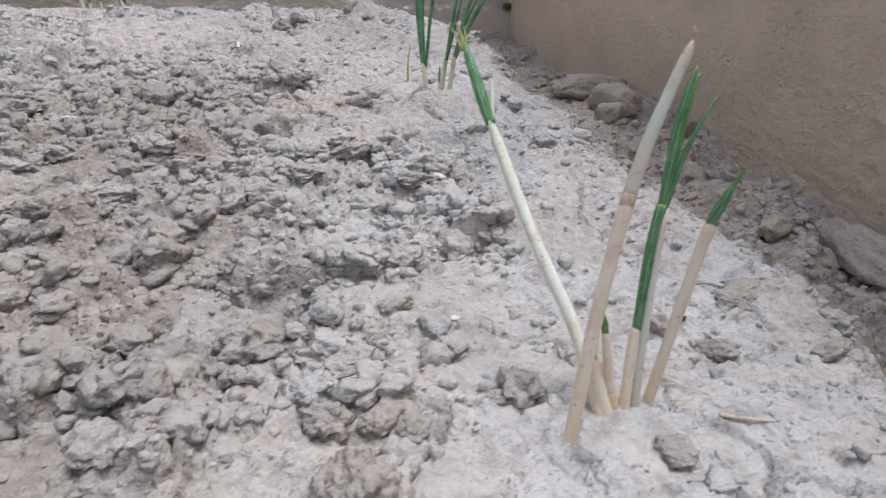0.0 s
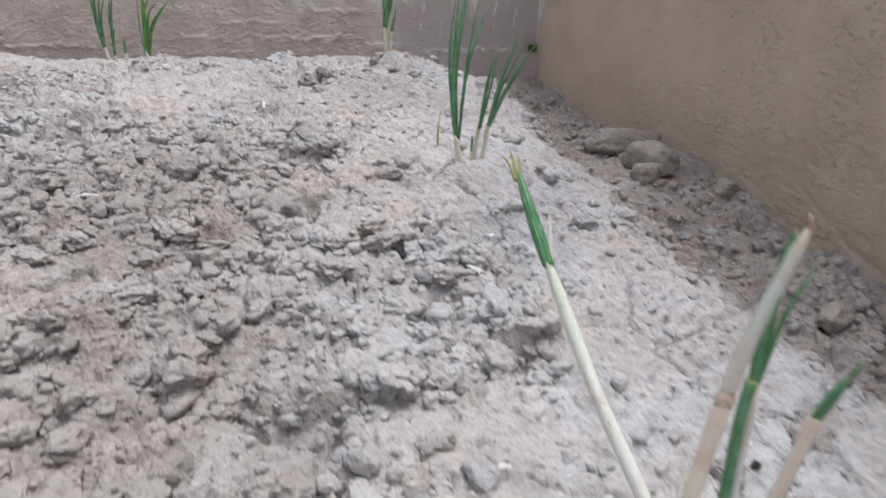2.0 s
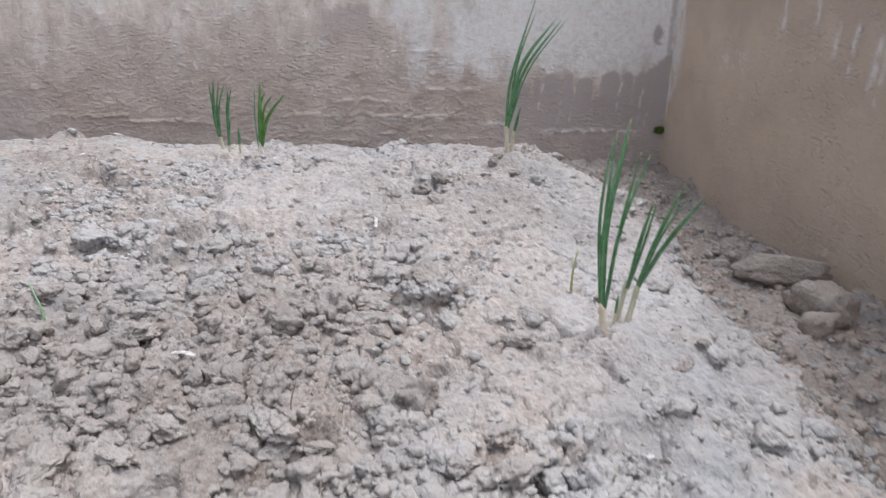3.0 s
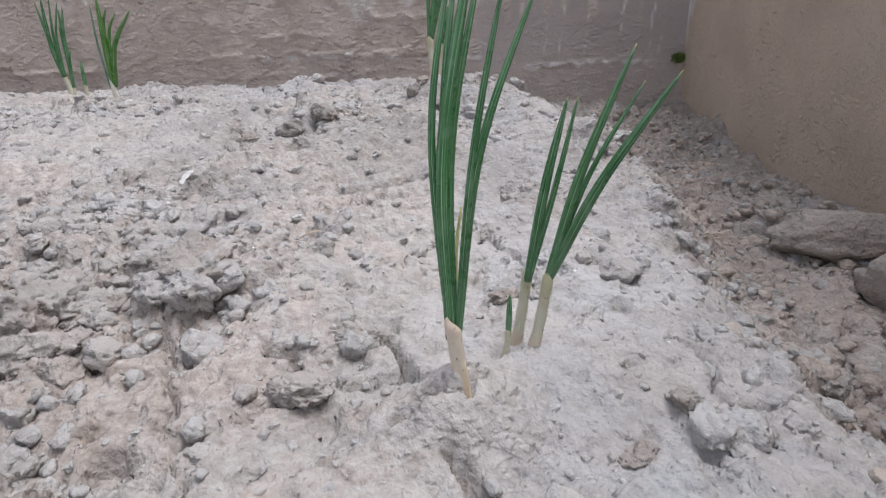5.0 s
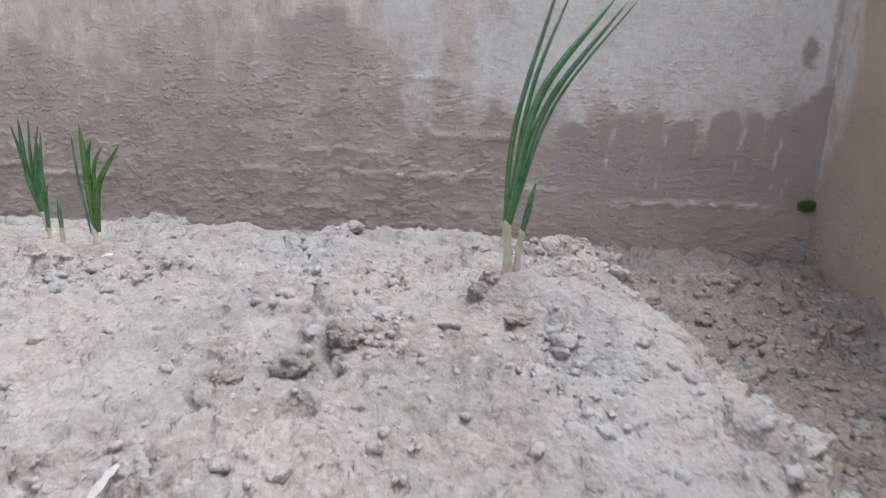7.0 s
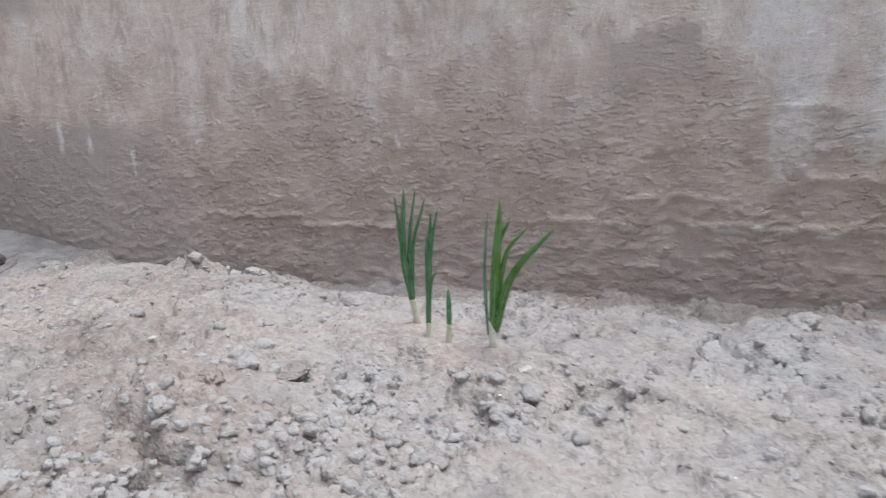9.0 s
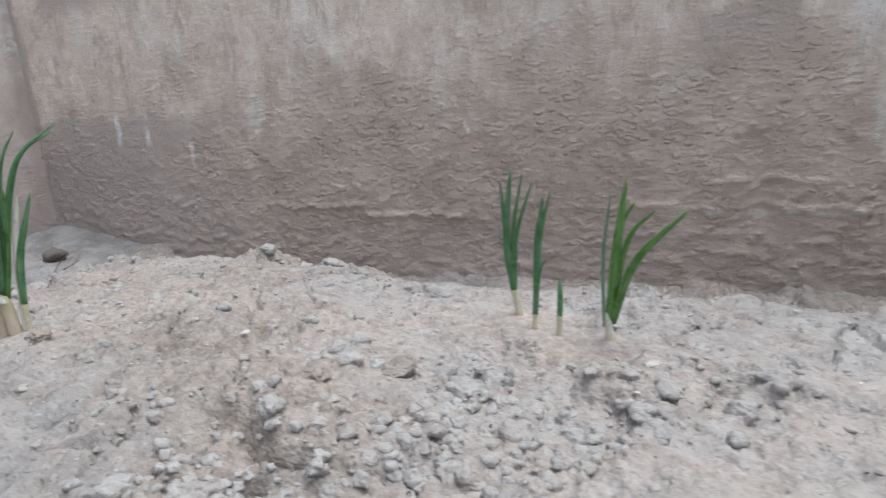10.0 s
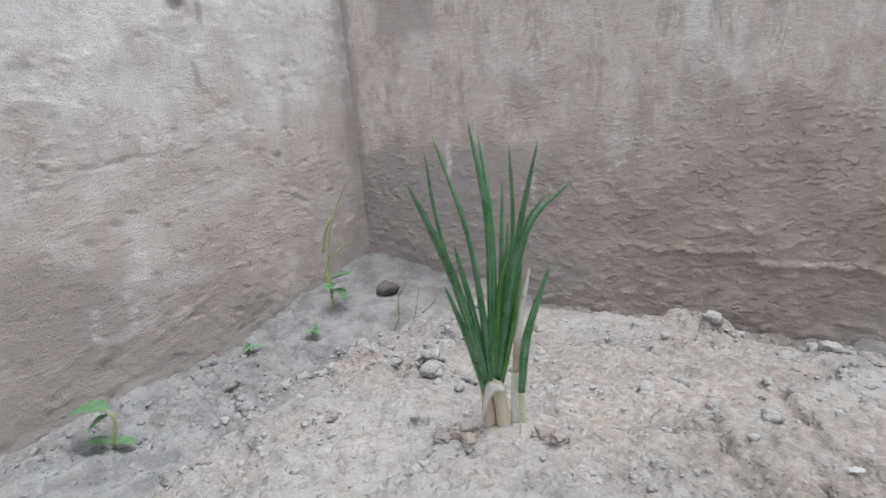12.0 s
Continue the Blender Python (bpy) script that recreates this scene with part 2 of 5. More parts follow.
TAN_STALK = sheath_material("tan_stalk", (0.79, 0.715, 0.590), (0.71, 0.630, 0.505), (0.64, 0.45, 0.32), (0.71, 0.585, 0.475), (0.74, 0.60, 0.42))
# Brownish tan, darkened so that the clump's sheaths carry their shade in the colour.
BROWN_SHADED_SHEATH = sheath_material("brown_shaded_sheath", (0.68, 0.585, 0.465), (0.56, 0.475, 0.36), (0.46, 0.335, 0.245), (0.52, 0.50, 0.33), (0.62, 0.50, 0.42))
GREY_STALK = sheath_material("dry_grey_stalk", (0.64, 0.655, 0.59), (0.52, 0.555, 0.485), (0.56, 0.50, 0.41), (0.60, 0.52, 0.42), (0.60, 0.56, 0.47))
PALE_GREEN_STALK = sheath_material("pale_green_stalk", (0.66, 0.64, 0.53), (0.52, 0.52, 0.38), (0.48, 0.38, 0.27), (0.50, 0.50, 0.32), (0.60, 0.49, 0.40))
WEED_LEAF = plain_material("weed_leaf", (0.22, 0.39, 0.20), (0.32, 0.50, 0.30), 90, 0.55, 0.0006)
WEED_STEM = plain_material("weed_stem", (0.30, 0.33, 0.13), (0.42, 0.45, 0.22), 120, 0.7, 0.0006)
TWIG = plain_material("dry_twig", (0.12, 0.095, 0.075), (0.24, 0.19, 0.15), 150, 0.9, 0.001)
JOINT = plain_material("stalk_joint", (0.34, 0.24, 0.17), (0.62, 0.52, 0.41), 200, 0.8, 0.001)
SKIN = plain_material("onion_skin", (0.78, 0.76, 0.70), (0.88, 0.87, 0.84), 80, 0.5, 0.0004)
STRAW = plain_material("straw", (0.44, 0.35, 0.26), (0.58, 0.50, 0.41), 150, 0.8, 0.0006)
CHIP = plain_material("white_chip", (0.72, 0.70, 0.68), (0.84, 0.83, 0.82), 150, 0.6, 0.0006)
MOSS = plain_material("moss", (0.15, 0.23, 0.045), (0.29, 0.39, 0.11), 260, 0.95, 0.002)
BLACK_BIT = plain_material("charred_crumb", (0.02, 0.018, 0.017), (0.05, 0.045, 0.04), 200, 0.7, 0.001)

# ---- noise on arrays ----
GRID_RNG = np.random.RandomState(5)
PERM = GRID_RNG.permutation(4096)
ANGLE = GRID_RNG.rand(4096) * 2 * np.pi
CHANCE = GRID_RNG.rand(4096, 6)


def lattice(i, j, seed):
    return PERM[(PERM[(i * 7 + seed * 131) & 4095] + j * 13 + seed * 17) & 4095]


def gradient_noise(x, y, seed=0):
    i, j = np.floor(x).astype(np.int64), np.floor(y).astype(np.int64)
    fx, fy = x - i, y - j
    u, v = fx * fx * fx * (fx * (fx * 6 - 15) + 10), fy * fy * fy * (fy * (fy * 6 - 15) + 10)

    def corner(a, b):
        g = ANGLE[lattice(i + a, j + b, seed)]
        return np.cos(g) * (fx - a) + np.sin(g) * (fy - b)
    low = corner(0, 0) * (1 - u) + corner(1, 0) * u
    high = corner(0, 1) * (1 - u) + corner(1, 1) * u
    return 1.5 * (low * (1 - v) + high * v)


def cloudy(x, y, seed=0, octaves=4, gain=0.5):
    total, size, amp = 0.0, 1.0, 1.0
    for k in range(octaves):
        total = total + amp * gradient_noise(x * size + 3.7 * k, y * size - 1.9 * k, seed + k)
        size, amp = size * 2.03, amp * gain
    return total


def lumps(x, y, size, seed, share=0.7, blunt=2.6, wide=(0.32, 0.34)):
    """Overlapping rounded clods, one to a cell: height 0 to 1 over x, y."""
    x, y = x / size, y / size
    i, j = np.floor(x).astype(np.int64), np.floor(y).astype(np.int64)
    top = np.zeros_like(x)
    for a in (-1, 0, 1):
        for b in (-1, 0, 1):
            r = CHANCE[lattice(i + a, j + b, seed)]
            dx, dy = x - (i + a + r[..., 0]), y - (j + b + r[..., 1])
            turn = r[..., 2] * 6.283
            ux, uy = dx * np.cos(turn) + dy * np.sin(turn), (dy * np.cos(turn) - dx * np.sin(turn)) * (1.0 + 0.8 * r[..., 5])
            radius = wide[0] + wide[1] * r[..., 3]
            d = np.sqrt(ux * ux + uy * uy) / radius
            dome = np.maximum(0.0, 1 - d ** blunt) ** (1 / blunt)
            lean = 1 + 0.5 * ux / radius
            top = np.maximum(top, np.where(r[..., 4] < share, dome * lean * (0.45 + 0.55 * r[..., 5]), 0.0))
    return top


def seams(x, y, size, seed):
    """Distance to the nearest joint between random cells, in cells."""
    x, y = x / size, y / size
    i, j = np.floor(x).astype(np.int64), np.floor(y).astype(np.int64)
    first, second = np.full_like(x, 9.0), np.full_like(x, 9.0)
    for a in (-1, 0, 1):
        for b in (-1, 0, 1):
            r = CHANCE[lattice(i + a, j + b, seed)]
            d = np.hypot(x - (i + a + r[..., 0]), y - (j + b + r[..., 1]))
            second = np.minimum(second, np.maximum(first, d))
            first = np.minimum(first, d)
    return second - first


def packed(x, y, size, seed, gap=0.16):
    """Tight-packed irregular clods at uneven heights, with open joints: 0 in the joints to 1."""
    x, y = x / size, y / size
    x, y = x + 0.26 * cloudy(x * 1.1, y * 1.1, seed, 2), y + 0.26 * cloudy(x * 1.1 + 7, y * 1.1, seed + 1, 2)
    i, j = np.floor(x).astype(np.int64), np.floor(y).astype(np.int64)
    first, second = np.full_like(x, 9.0), np.full_like(x, 9.0)
    high = np.zeros_like(x)
    for a in (-1, 0, 1):
        for b in (-1, 0, 1):
            r = CHANCE[lattice(i + a, j + b, seed)]
            dx, dy = x - (i + a + r[..., 0]), y - (j + b + r[..., 1])
            d = np.hypot(dx, dy)
            level = 0.15 + 0.85 * r[..., 2] + 0.7 * (r[..., 3] - 0.5) * dx + 0.7 * (r[..., 4] - 0.5) * dy
            near = d < first
            high = np.where(near, level, high)
            second = np.where(near, first, np.minimum(second, d))
            first = np.where(near, d, first)
    open_joint = smooth(0.0, gap, second - first)
    round_top = np.sqrt(np.clip(1 - (first / 1.05) ** 2, 0.05, 1))
    return np.clip(high, 0.05, 1.4) * (0.15 + 0.85 * open_joint) * round_top


def smooth(low, high, v):
    t = np.clip((v - low) / (high - low), 0, 1)
    return t * t * (3 - 2 * t)


def spot(x, y, cx, cy, r):
    return np.exp(-((x - cx) ** 2 + (y - cy) ** 2) / (r * r))


# ---- plan: a raised bed between three plastered walls ----
LEFT, RIGHT, BACK, FRONT, TOP = -1.597, 0.683, 2.10, -2.40, 0.85
ONIONS = dict(cut=(0.153, 0.322, -0.020), tall=(0.162, 0.914, 0.074), pair=(0.209, 0.960, 0.064), arching=(0.147, 1.513, 0.168),
              row_a=(-0.457, 1.674, 0.145), row_b=(-0.430, 1.650, 0.138), row_c=(-0.367, 1.639, 0.142), row_d=(-0.408, 1.640, 0.135), clump=(-0.966, 1.532, 0.128))

BURIED = dict(clump=0.013, tall=0.011)

CRACKS = (((0.080, 1.000), (0.099, 0.992), (0.119, 0.981), (0.131, 0.960), (0.139, 0.944)), ((0.040, 0.982), (0.046, 0.974), (0.058, 0.966), (0.063, 0.948)), ((0.168, 0.924), (0.169, 0.905), (0.155, 0.909), (0.130, 0.906)),
          ((-0.120, 1.075), (-0.096, 1.083), (-0.062, 1.100)), ((0.152, 0.880), (0.169, 0.862)), ((-0.030, 0.470), (-0.026, 0.455), (-0.022, 0.440), (-0.025, 0.424)),
          ((-0.100, 0.520), (-0.062, 0.500), (-0.034, 0.492), (-0.020, 0.505)), ((0.048, 0.712), (0.066, 0.722), (0.088, 0.720)), ((0.105, 0.700), (0.130, 0.712), (0.140, 0.735)),
          ((-0.610, 1.440), (-0.585, 1.420), (-0.560, 1.425)), ((-0.215, 0.735), (-0.170, 0.760), (-0.120, 0.800)))
PITS = ((-0.092, 1.050, 0.020, 0.024), (-0.343, 1.060, 0.014, 0.018), (-0.536, 1.549, 0.014, 0.016), (0.060, 0.727, 0.012, 0.012), (0.113, 1.545, 0.012, 0.014), (-0.012, 1.332, 0.016, 0.016), (-0.040, 0.838, 0.016, 0.012), (-0.130, 1.010, 0.014, 0.014), (-0.022, 0.892, 0.015, 0.020), (-0.590, 1.395, 0.014, 0.016), (-0.098, 1.095, 0.014, 0.016))


def bed_shape(x, y):
    """The broad lie of the ground."""
    crown = -0.022 + 0.175 * smooth(0.33, 1.62, y) + 0.019 * np.exp(-((y - 0.64) / 0.15) ** 2) - 0.022 * np.exp(-((y - 1.20) / 0.16) ** 2)
    crown = crown - 0.056 * smooth(-0.80, -1.50, x) * smooth(0.8, 1.4, y)
    crown = crown + 0.010 * spot(x, y, -0.72, 1.58, 0.20) - 0.004 * smooth(1.25, 1.45, y) * smooth(-0.35, -0.60, x)
    crown = crown - 0.016 * smooth(1.30, 1.55, y) * smooth(-0.75, -0.40, x)
    crown = crown - 0.020 * smooth(0.24, 0.40, x) * np.exp(-((y - 1.05) / 0.14) ** 2)
    trench = -0.115 + 0.055 * smooth(0.48, 0.76, y) + 0.050 * smooth(0.80, 1.22, y) + 0.030 * smooth(1.75, 2.10, y)
    wobble = 0.02 * cloudy(y * 5, x * 0 + 2.2, 40, 3)
    edge = 0.385 - 0.025 * smooth(0.5, 0.8, y) - 0.10 * smooth(1.25, 1.8, y) + wobble
    right = smooth(edge - 0.035, edge + 0.115, x)
    z = crown * (1 - right) + trench * right
    back = smooth(1.755, 1.95, y - 0.075 * smooth(-0.72, -0.92, x) * smooth(-1.34, -1.22, x) + 0.02 * cloudy(x * 6, y * 0 + 0.3, 44, 3))
    z = z * (1 - back) + (0.042 - 0.016 * smooth(0.45, 0.62, x)) * back
    silt = 0.072 * np.maximum(0, 1 - np.hypot((x - LEFT) * 0.80, y - BACK) / 0.40) ** 1.1
    z = z + silt * (1 - smooth(-1.30, -1.20, x))
    left = smooth(-1.27, -1.325, x + 0.015 * cloudy(y * 9, x * 0 + 0.7, 46, 3))
    z = z * (1 - left) + np.minimum(z, 0.050 + silt) * left
    return z, right, back


def roughness(x, y, right):
    """How cloddy the soil lies: 0 a smooth crust, 1 loose clods."""
    m = 0.42 + 0.75 * cloudy(x * 3.3 + 4, y * 3.3, 60, 4)
    m = m + 0.65 * spot(x, y, -0.28, 0.62, 0.30) + 0.5 * spot(x, y, -0.45, 1.1, 0.30) + 0.4 * spot(x, y, 0.02, 1.40, 0.18) + 0.5 * spot(x, y, -0.02, 0.60, 0.17) + 0.5 * spot(x, y, -0.45, 1.45, 0.16) + 0.4 * spot(x, y, -0.40, 1.64, 0.10) + 0.5 * spot(x, y, 0.42, 0.95, 0.12) + 0.4 * spot(x, y, -0.20, 0.95, 0.15)
    m = m + 2.6 * right * (1 - right)
    m = m - 0.50 * spot(x, y, 0.16, 0.30, 0.17) - 0.6 * spot(x, y, 0.10, 0.86, 0.12) - 0.5 * spot(x, y, 0.30, 0.75, 0.13) - 0.75 * spot(x, y, -1.05, 1.32, 0.27)
    m = m - 0.5 * spot(x, y, -0.25, 1.42, 0.14) - 0.4 * spot(x, y, -0.75, 1.62, 0.15) + 0.6 * right
    return smooth(0.0, 1.0, np.clip(m, 0.44, 1.0))


def powdered(x, y):
    """How far pale dust covers the loose lumps: little on the dug corner, much over the crest and the back of the bed."""
    spread = np.maximum(smooth(-0.22, 0.06, x + 0.06 * cloudy(x * 5, y * 5, 90, 3)), smooth(0.95, 1.25, y + 0.10 * cloudy(x * 5, y * 5, 91, 3)))
    return spread * (0.75 + 0.25 * smooth(-0.2, 0.3, cloudy(x * 11, y * 11, 92, 2)))


def ground_height(x, y):
    z, right, back = bed_shape(x, y)
    m = roughness(x, y, right)
    wx = x + 0.0060 * cloudy(x * 36, y * 36, 70, 3) + 0.0009 * cloudy(x * 130, y * 130, 73, 2)
    wy = y + 0.0060 * cloudy(x * 36 + 9, y * 36, 71, 3) + 0.0009 * cloudy(x * 130, y * 130 + 9, 74, 2)
    h = 0.009 * cloudy(x * 9, y * 9, 62, 3)
    amount = 0.40 + 0.60 * m
    clods = 0.020 * lumps(wx, wy * 1.3, 0.095, 11, 0.55, 3.0) * smooth(0.30, 0.85, m)
    clods = clods + 0.0110 * packed(wx, wy * 1.15, 0.046, 12, 0.24) * smooth(0.10, 0.85, m)
    clods = clods + 0.0062 * packed(wx, wy, 0.0225, 13, 0.30) * amount
    clods = clods + 0.0034 * lumps(wx + 0.007, wy, 0.0150, 14, 0.80, 2.2) * amount
    clods = clods + 0.0020 * lumps(wx, wy + 0.005, 0.0088, 15, 0.90, 2.1) * (0.40 + 0.60 * m)
    knobbly = np.abs(gradient_noise(x * 95, y * 95, 63)) + 0.5 * np.abs(gradient_noise(x * 190 + 4, y * 190, 64))
    h = h + clods + (0.0008 + 0.0014 * m) * knobbly - 0.019 * m - 0.0045
    pits = lumps(wx + 0.02, wy, 0.021, 18, 0.22, 2.0, (0.16, 0.22)) + 0.8 * lumps(wx, wy + 0.03, 0.040, 19, 0.20, 2.0, (0.14, 0.2))
    h = h - 0.010 * pits
    crack = seams(wx + 0.01 * cloudy(x * 22, y * 22, 72, 3), wy, 0.115, 16)
    open_crust = cloudy(x * 5 + 2, y * 5, 66, 2) + 0.12 + 0.5 * spot(x, y, 0.06, 0.87, 0.13) + 0.4 * spot(x, y, -0.03, 0.42, 0.08)
    h = h - 0.013 * (1 - smooth(0.006, 0.040, crack)) * smooth(0.0, 0.45, open_crust)
    for px, py, pr, deep in PITS:
        h = h - deep * smooth(1.25, 0.45, np.hypot(wx - px, (wy - py) * 1.5) / pr)
    silt = np.clip(1.4 - np.hypot((x - LEFT) * 0.85, y - BACK) / 0.30, 0, 1)
    h = h * (1 - 0.75 * silt)
    for key, (cx, cy, cz) in ONIONS.items():
        near = spot(x, y, cx, cy, 0.034 if cy > 0.5 else 0.060) * 0.95
        z = z + (cz + BURIED.get(key, 0.0) - z) * near
        h = h * (1 - 0.65 * near)
    gap = np.full_like(x, 9.0)
    for line in CRACKS:
        for (ax, ay), (bx, by) in zip(line, line[1:]):
            s = np.clip(((wx - ax) * (bx - ax) + (wy - ay) * (by - ay)) / ((bx - ax) ** 2 + (by - ay) ** 2), 0, 1)
            gap = np.minimum(gap, np.hypot(wx - ax - s * (bx - ax), wy - ay - s * (by - ay)))
    return z + h - 0.019 * (1 - smooth(0.0012, 0.0048, gap))


def array_mesh(name, verts, faces, material, smooth_shade=True):
    """A mesh from arrays of places and of equal-sided faces."""
    mesh = bpy.data.meshes.new(name)
    k = faces.shape[1]
    mesh.vertices.add(len(verts))
    mesh.vertices.foreach_set("co", np.ascontiguousarray(verts, dtype=np.float32).ravel())
    mesh.loops.add(faces.size)
    mesh.loops.foreach_set("vertex_index", np.ascontiguousarray(faces, dtype=np.int32).ravel())
    mesh.polygons.add(len(faces))
    mesh.polygons.foreach_set("loop_start", np.arange(0, faces.size, k, dtype=np.int32))
    mesh.polygons.foreach_set("use_smooth", np.full(len(faces), smooth_shade))
    mesh.materials.append(material)
    mesh.update(calc_edges=True)
    return mesh


def paint(mesh, name, r, g, b):
    layer = mesh.color_attributes.new(name, "FLOAT_COLOR", "POINT")
    rgba = np.stack([r.ravel(), g.ravel(), b.ravel(), np.ones(r.size)], 1).astype(np.float32)
    layer.data.foreach_set("color", rgba.ravel())


def grid_faces(nu, nv):
    a = (np.arange(nv - 1)[:, None] * nu + np.arange(nu - 1)[None, :]).ravel()
    return np.stack([a, a + 1, a + nu + 1, a + nu], 1)


def stretches(*parts):
    """Coordinates in stretches of (start, end, step)."""
    out = [np.arange(a, b - 1e-6, s) for a, b, s in parts]
    return np.concatenate(out + [[parts[-1][1]]])


# ---- ground ----
gx = stretches((LEFT - 0.03, -1.30, 0.005), (-1.30, -0.52, 0.0036), (-0.52, -0.22, 0.0030), (-0.22, 0.46, 0.0026), (0.46, RIGHT + 0.03, 0.0036))
gy = stretches((FRONT - 0.03, -0.30, 0.06), (-0.30, 0.06, 0.02), (0.06, 0.22, 0.005), (0.22, 0.60, 0.0024), (0.60, 1.10, 0.0028), (1.10, 1.65, 0.0032), (1.65, 1.85, 0.0040), (1.85, BACK + 0.03, 0.006))
GX, GY = np.meshgrid(gx, gy)
GZ = ground_height(GX, GY)
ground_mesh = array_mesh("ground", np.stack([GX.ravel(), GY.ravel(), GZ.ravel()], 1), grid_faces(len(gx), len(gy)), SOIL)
_, g_right, g_back = bed_shape(GX, GY)
bloom = 0.45 + 0.6 * cloudy(GX * 3.3, GY * 3.3, 80, 3)
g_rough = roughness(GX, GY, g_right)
bloom = bloom * (1 - (0.85 - 0.5 * powdered(GX, GY)) * smooth(0.4, 1.0, g_rough)) + 0.25 * spot(GX, GY, 0.25, 0.30, 0.18) + 0.35 * spot(GX, GY, 0.30, 0.80, 0.15) + 0.4 * spot(GX, GY, -0.30, 1.42, 0.22) + 0.3 * spot(GX, GY, -0.1, 0.22, 0.12)
bloom = bloom + 0.30 * smooth(-0.22, 0.02, GX) * smooth(0.47, 0.36, GX) * smooth(1.40, 1.10, GY) - 0.25 * smooth(-0.10, -0.30, GX) * smooth(1.0, 0.7, GY)
bloom = bloom + 0.1 * spot(GX, GY, 0.06, 0.97, 0.20) + 0.45 * spot(GX, GY, 0.30, 1.15, 0.20) + 0.35 * spot(GX, GY, 0.22, 1.5, 0.2)
silt_tone = smooth(-1.29, -1.36, GX + 0.02 * cloudy(GX * 9, GY * 9, 87, 3)) * smooth(0.9, 1.1, GY)
chalk_tone = 0.35 * smooth(0.15, 0.28, GX + 0.05 * cloudy(GX * 7, GY * 7, 89, 3)) * smooth(1.0, 0.8, GY) * (1 - g_right) * smooth(-0.45, 0.2, cloudy(GX * 12, GY * 12, 93, 3))
dug_tone = 0.70 * smooth(-0.02, -0.24, GX + 0.05 * cloudy(GX * 6, GY * 6, 94, 3)) * smooth(1.20, 0.75, GY) * smooth(-0.5, 0.2, cloudy(GX * 10, GY * 10, 96, 3))
dug_tone = np.clip(dug_tone + 0.50 * spot(GX, GY, -0.62, 1.38, 0.14) + 0.50 * spot(GX, GY, -0.07, 0.92, 0.11), 0, 0.8)
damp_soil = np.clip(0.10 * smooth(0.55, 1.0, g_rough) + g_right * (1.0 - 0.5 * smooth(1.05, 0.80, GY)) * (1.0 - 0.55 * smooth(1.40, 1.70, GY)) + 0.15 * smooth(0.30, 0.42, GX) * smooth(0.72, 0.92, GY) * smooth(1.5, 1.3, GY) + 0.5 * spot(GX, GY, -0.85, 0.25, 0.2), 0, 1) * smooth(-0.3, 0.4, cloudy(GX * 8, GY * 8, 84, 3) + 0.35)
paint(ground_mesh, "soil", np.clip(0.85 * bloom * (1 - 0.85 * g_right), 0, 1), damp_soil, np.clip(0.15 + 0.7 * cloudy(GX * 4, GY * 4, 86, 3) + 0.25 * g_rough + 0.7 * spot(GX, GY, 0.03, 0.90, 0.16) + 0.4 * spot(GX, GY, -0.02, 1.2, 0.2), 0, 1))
paint(ground_mesh, "tint", np.clip(silt_tone * 0.85 + 0.35 * smooth(0.15, 0.6, cloudy(GX * 2.6 + 5, GY * 2.6, 88, 3)), 0, 0.85), chalk_tone, dug_tone)
ground = tagged(new("ground", ground_mesh), "raised bed of dry cloddy grey-brown soil with pale salt bloom", "ground", kind="structure")

# ---- walls ----
def plaster_wall(name, label, u, v, place, relief, stains, material, slab):
    """A plastered wall: an uneven face over a solid core. place(u, v, out) gives points, slab the core's two corners."""
    U, V = np.meshgrid(u, v)
    P = place(U, V, relief(U, V))
    face = array_mesh(name, np.stack([c.ravel() for c in P], 1), grid_faces(len(u), len(v)), material)
    paint(face, "stain", *stains(U, V))
    bm = bmesh.new()
    bm.from_mesh(face)
    a, b = slab
    bmesh.ops.create_cube(bm, size=1.0, matrix=Matrix.LocRotScale([(p + q) / 2 for p, q in zip(a, b)], None, [abs(q - p) for p, q in zip(a, b)]))
    bm.to_mesh(face)
    bm.free()
    return tagged(new(name, face), label, "wall", kind="structure")


def blisters(u, v, seed, stretch=2.0):
    """Lumpy, flaking plaster, its ridges running level."""
    wu = u + 0.02 * cloudy(u * 14, v * 14, seed, 3)
    wv = v + 0.008 * cloudy(u * 16, v * 24, seed + 3, 3)
    ridge = 0.9 * lumps(wu / stretch, wv, 0.0125, seed + 5, 0.30) + 0.8 * lumps(wu / 1.1, wv, 0.0095, seed + 6, 0.6)
    return ridge


